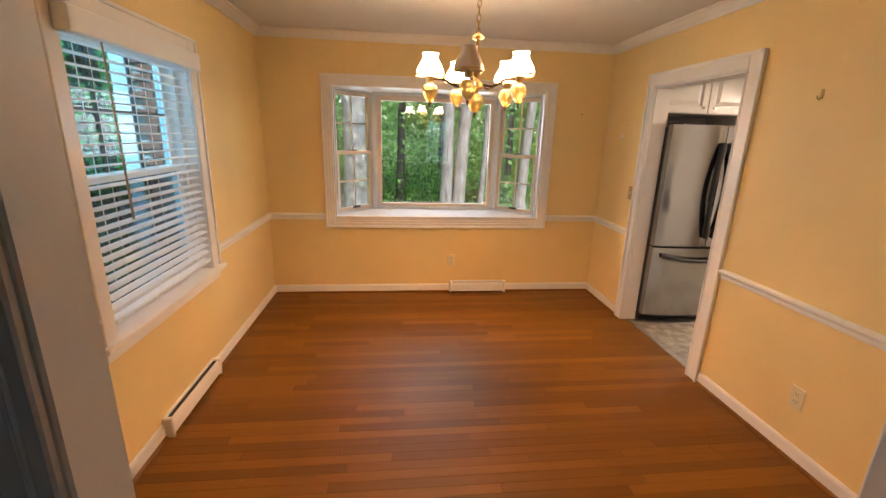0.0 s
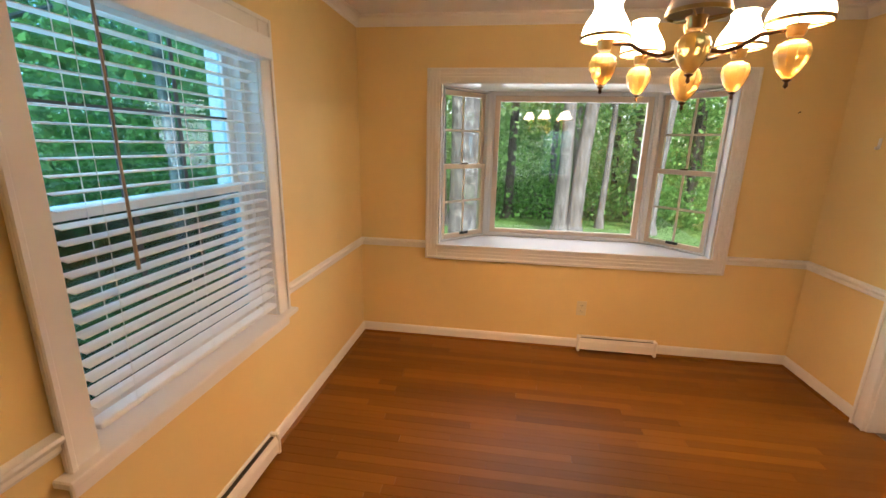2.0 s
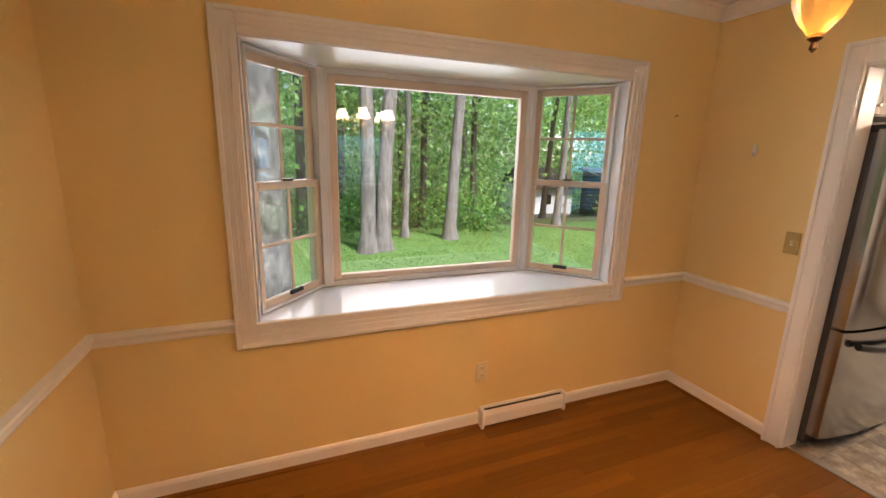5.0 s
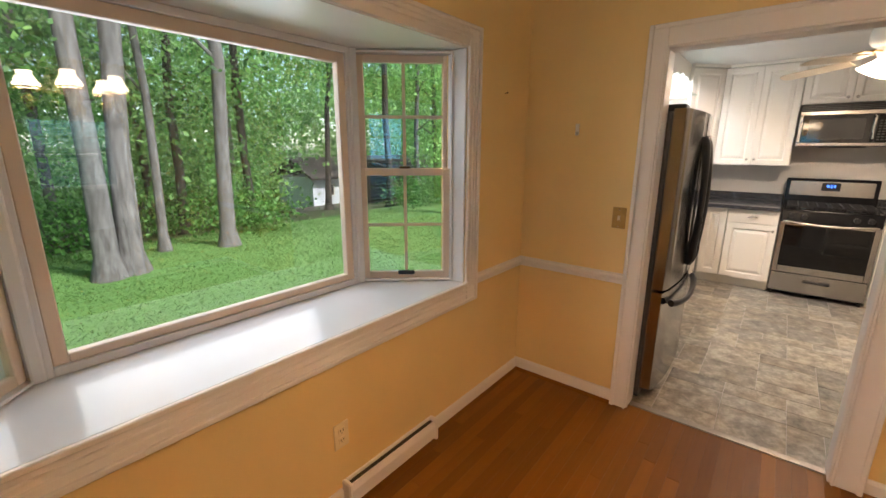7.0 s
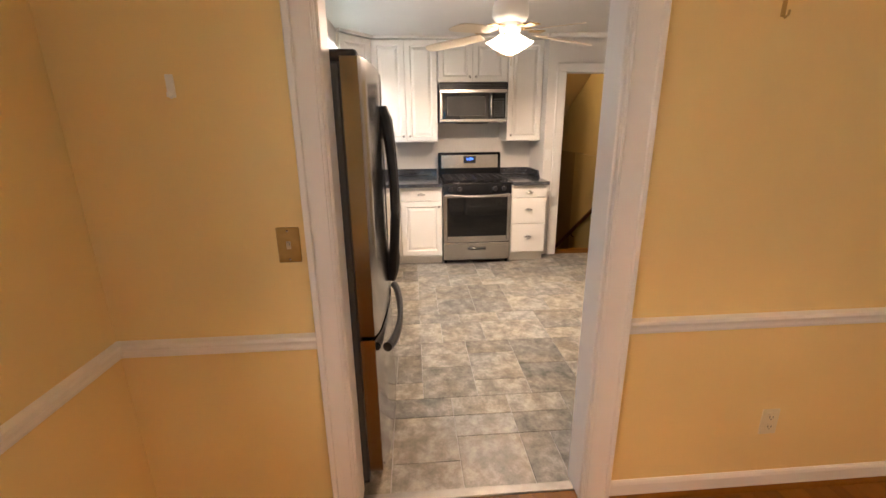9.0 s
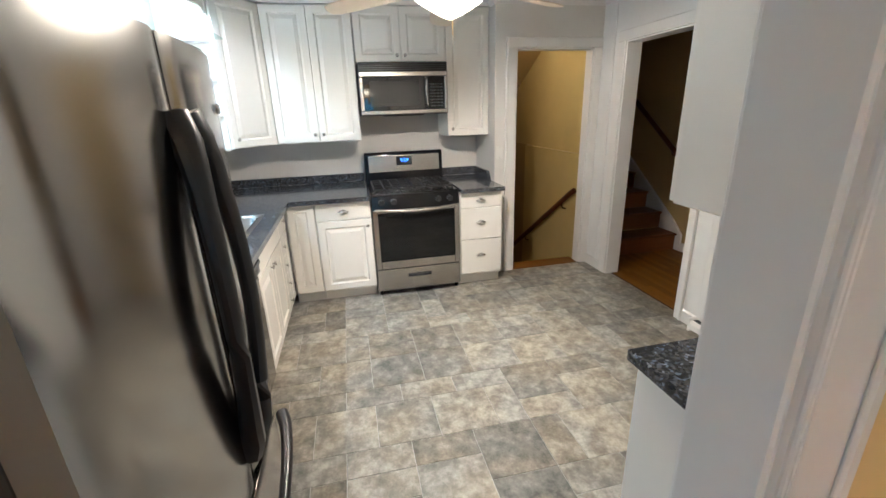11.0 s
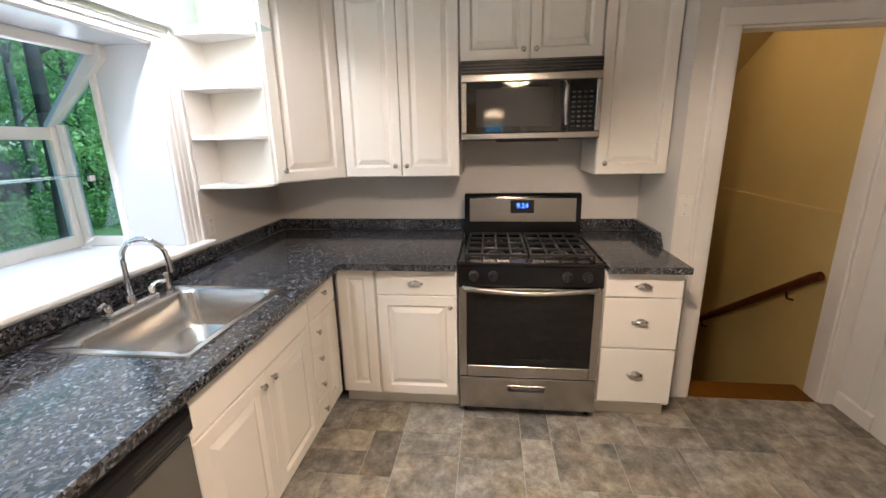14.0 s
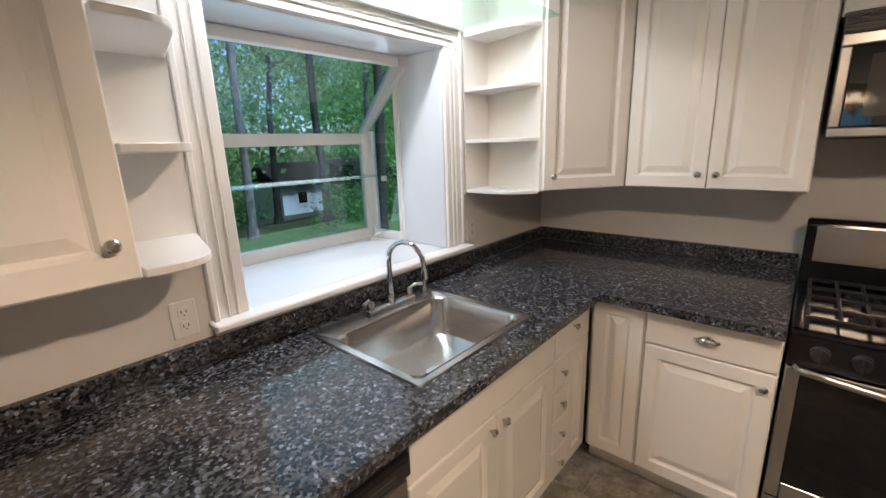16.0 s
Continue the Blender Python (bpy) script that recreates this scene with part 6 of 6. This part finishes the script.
tagged(part("grass_blades", leaves(np.array([(x, y, ground_z(x, y) + 0.02) for x, y in zip(rng.uniform(-2.5, 10, 7000), rng.uniform(5.2, 14.5, 7000))]), (0.35, 0.35, 0.02), 16, 0.026, 14, 0.3), BLADE), "short grass blades on the lawn", "grass", kind="stuff")

# shed behind the trees
SHX, SHY = 17.0, 29.0
sz = ground_z(SHX, SHY)
th = thing("garden_shed", SHX + 3, SHY + 2, sz, "pale blue-grey shed with a dark roof beyond the lawn", "shed")
part("wall", G().box(SHX, SHX + 3.6, SHY, SHY + 4.5, sz - 0.3, sz + 2.3), SHEDW, th)
for k in range(11):
    part("siding_board", G().box(SHX - 0.03, SHX + 3.63, SHY - 0.03, SHY, sz + 0.2 * k, sz + 0.2 * k + 0.185, 0.004), SHEDW, th)
part("roof", G().prism([(SHY - 0.5, sz + 2.15), (SHY + 2.25, sz + 3.5), (SHY + 5.0, sz + 2.15), (SHY + 5.0, sz + 2.3), (SHY + 2.25, sz + 3.65), (SHY - 0.5, sz + 2.3)], SHX - 0.4, SHX + 4.0, "x"), ROOF, th, "dark shingle roof")
wn_ = part("window", framed(G(pose(SHX + 1.0, SHY - 0.06, 0)), 0.8, sz + 0.9, sz + 1.8, 0.08, -0.02, 0.04), WHITE, th, "small white framed window")
part("pane", G().box(SHX + 1.07, SHX + 1.73, SHY - 0.06, SHY - 0.05, sz + 0.97, sz + 1.73), BLGLASS, wn_)
part("deck", G().box(SHX - 2.6, SHX + 3.0, SHY - 2.2, SHY - 0.1, sz + 0.1, sz + 0.3), FENCEW, th, "weathered deck")
# brown lean-to with a ladder, beside the shed
LX, LY = 17.6, 22.0
lz = ground_z(LX, LY)
th = thing("lean_to", LX + 3.0, LY + 1.0, lz, "dark brown board lean-to beyond the lawn", "shed")
for k in range(30):
    part("board", G().box(LX + 0.2 * k, LX + 0.2 * k + 0.19, LY + 0.02 * (k % 2), LY + 0.03 + 0.02 * (k % 2), lz - 0.3, lz + 1.9), BROWNW, th)
part("roof", G().prism([(LY - 0.5, lz + 1.85), (LY + 2.4, lz + 2.6), (LY + 2.4, lz + 2.7), (LY - 0.5, lz + 1.95)], LX - 0.3, LX + 6.3, "x"), ROOF, th, "dark shingle roof")
part("side_wall", G().box(LX, LX + 0.05, LY + 0.06, LY + 2.3, lz - 0.3, lz + 2.4).box(LX + 5.95, LX + 6.0, LY + 0.06, LY + 2.3, lz - 0.3, lz + 2.4), BROWNW, th)
th = thing("ladder", LX + 1.2, LY - 0.3, lz, "pale wooden ladder leaning on the lean-to", "ladder")
for x in (LX + 1.0, LX + 1.42):
    part("rail", G().tube([(x, LY - 0.55, lz - 0.05), (x, LY - 0.03, lz + 1.75)], 0.03, 6), FENCEW, th)
for k in range(6):
    t = 0.12 + 0.15 * k
    part("rung", G().tube([(LX + 1.0, LY - 0.55 + 0.52 * t, lz - 0.05 + 1.8 * t), (LX + 1.42, LY - 0.55 + 0.52 * t, lz - 0.05 + 1.8 * t)], 0.022, 6), FENCEW, th)
# rail fence along the drop
th = thing("fence", -1, 17.5, ground_z(-1, 17.5), "dark weathered wooden picket fence", "fence")
for k in range(96):
    x = -7 + 0.14 * k
    y = 17.6 + 0.02 * k
    z = ground_z(x, y)
    part("picket", G().box(x, x + 0.08, y, y + 0.02, z - 0.1, z + 1.05), FENCEW, th)
part("fence_rail", G().box(-7, 6.5, 17.9, 17.96, ground_z(1, 17.6) + 0.75, ground_z(1, 17.6) + 0.84).box(-7, 6.5, 17.9, 17.96, ground_z(1, 17.6) + 0.25, ground_z(1, 17.6) + 0.34), FENCEW, th)
# brick corner of the house beyond the west window
th = thing("brick_pier", -1.9, 4.55, -0.55, "red brick house corner with white trim board", "brick wall")
part("mortar_core", G().box(-2.08, -1.30, 4.50, 4.74, -0.6, 3.0), MORTAR, th)
bk = G().box(-0.098, 0.098, -0.05, 0.006, -0.029, 0.029, 0.004).done()
bk.materials.append(BRICK)
for r in range(34):
    for c in range(4):
        x = -2.0 + 0.208 * c + (0.104 if r % 2 else 0.0)
        if x < -1.36:
            b = new("brick", bk)
            b.parent, b.matrix_parent_inverse = th, th.matrix_basis.inverted()
            b.matrix_basis = pose(x, 4.498, 0.3 + 0.069 * r)
part("corner_board", G().box(-2.20, -2.085, 4.44, 4.72, -0.5, 3.0, 0.004), EXTW, th, "pale blue-white corner board")

# ---- floor boards and tiles ----


def boards(floor, x0, x1, y0, y1, width, seed, material):
    r = random.Random(seed)
    shapes = {}
    y = y0
    while y < y1 - 0.01:
        w = min(width, y1 - y)
        x = x0
        first = True
        while x < x1 - 0.01:
            ln = r.choice((0.5, 0.7, 0.9, 1.1, 1.4, 1.7))
            if first:
                ln, first = ln * r.choice((0.4, 0.7, 1.0)), False
            if x1 - x - ln < 0.3:
                ln = x1 - x
            key = (round(ln, 3), round(w, 4))
            if key not in shapes:
                me = G().box(0.0004, ln - 0.0004, 0.0003, w - 0.0003, -0.012, 0.0, 0.0005).done()
                me.materials.append(material)
                shapes[key] = me
            ob = new("plank", shapes[key])
            ob.parent, ob.location = floor, (x, y, 0)
            x += ln
        y += w


boards(floor_d, DX0 - 0.01, 2.2, 1.05, DY1, 0.0572, 3, OAK)
boards(floor_h, 3.4, 5.58, -0.05, 1.0, 0.0572, 4, OAK)


def tiles(floor, x0, y0, nx, ny, c, seed, material):
    """A modular mix of square and oblong tiles on a grid of c."""
    r = random.Random(seed)
    used, shapes = set(), {}
    for j in range(ny):
        for i in range(nx):
            if (i, j) in used:
                continue
            for a, b in r.sample([(2, 2), (2, 2), (2, 2), (2, 1), (1, 2), (1, 2)], 6) + [(1, 1)]:
                cells = [(i + u, j + v) for u in range(a) for v in range(b)]
                if all(p not in used and p[0] < nx and p[1] < ny for p in cells):
                    break
            used.update(cells)
            if (a, b) not in shapes:
                me = G().box(0.0013, a * c - 0.0013, 0.0013, b * c - 0.0013, -0.01, 0.0, 0.001).done()
                me.materials.append(material)
                shapes[a, b] = me
            if x0 + i * c > 5.52 and y0 + j * c < 2.0:
                continue
            ob = new("tile", shapes[a, b])
            ob.parent, ob.location = floor, (x0 + i * c, y0 + j * c, 0)


tiles(floor_k, 2.245, 1.03, 24, 23, 0.157, 5, TILE)
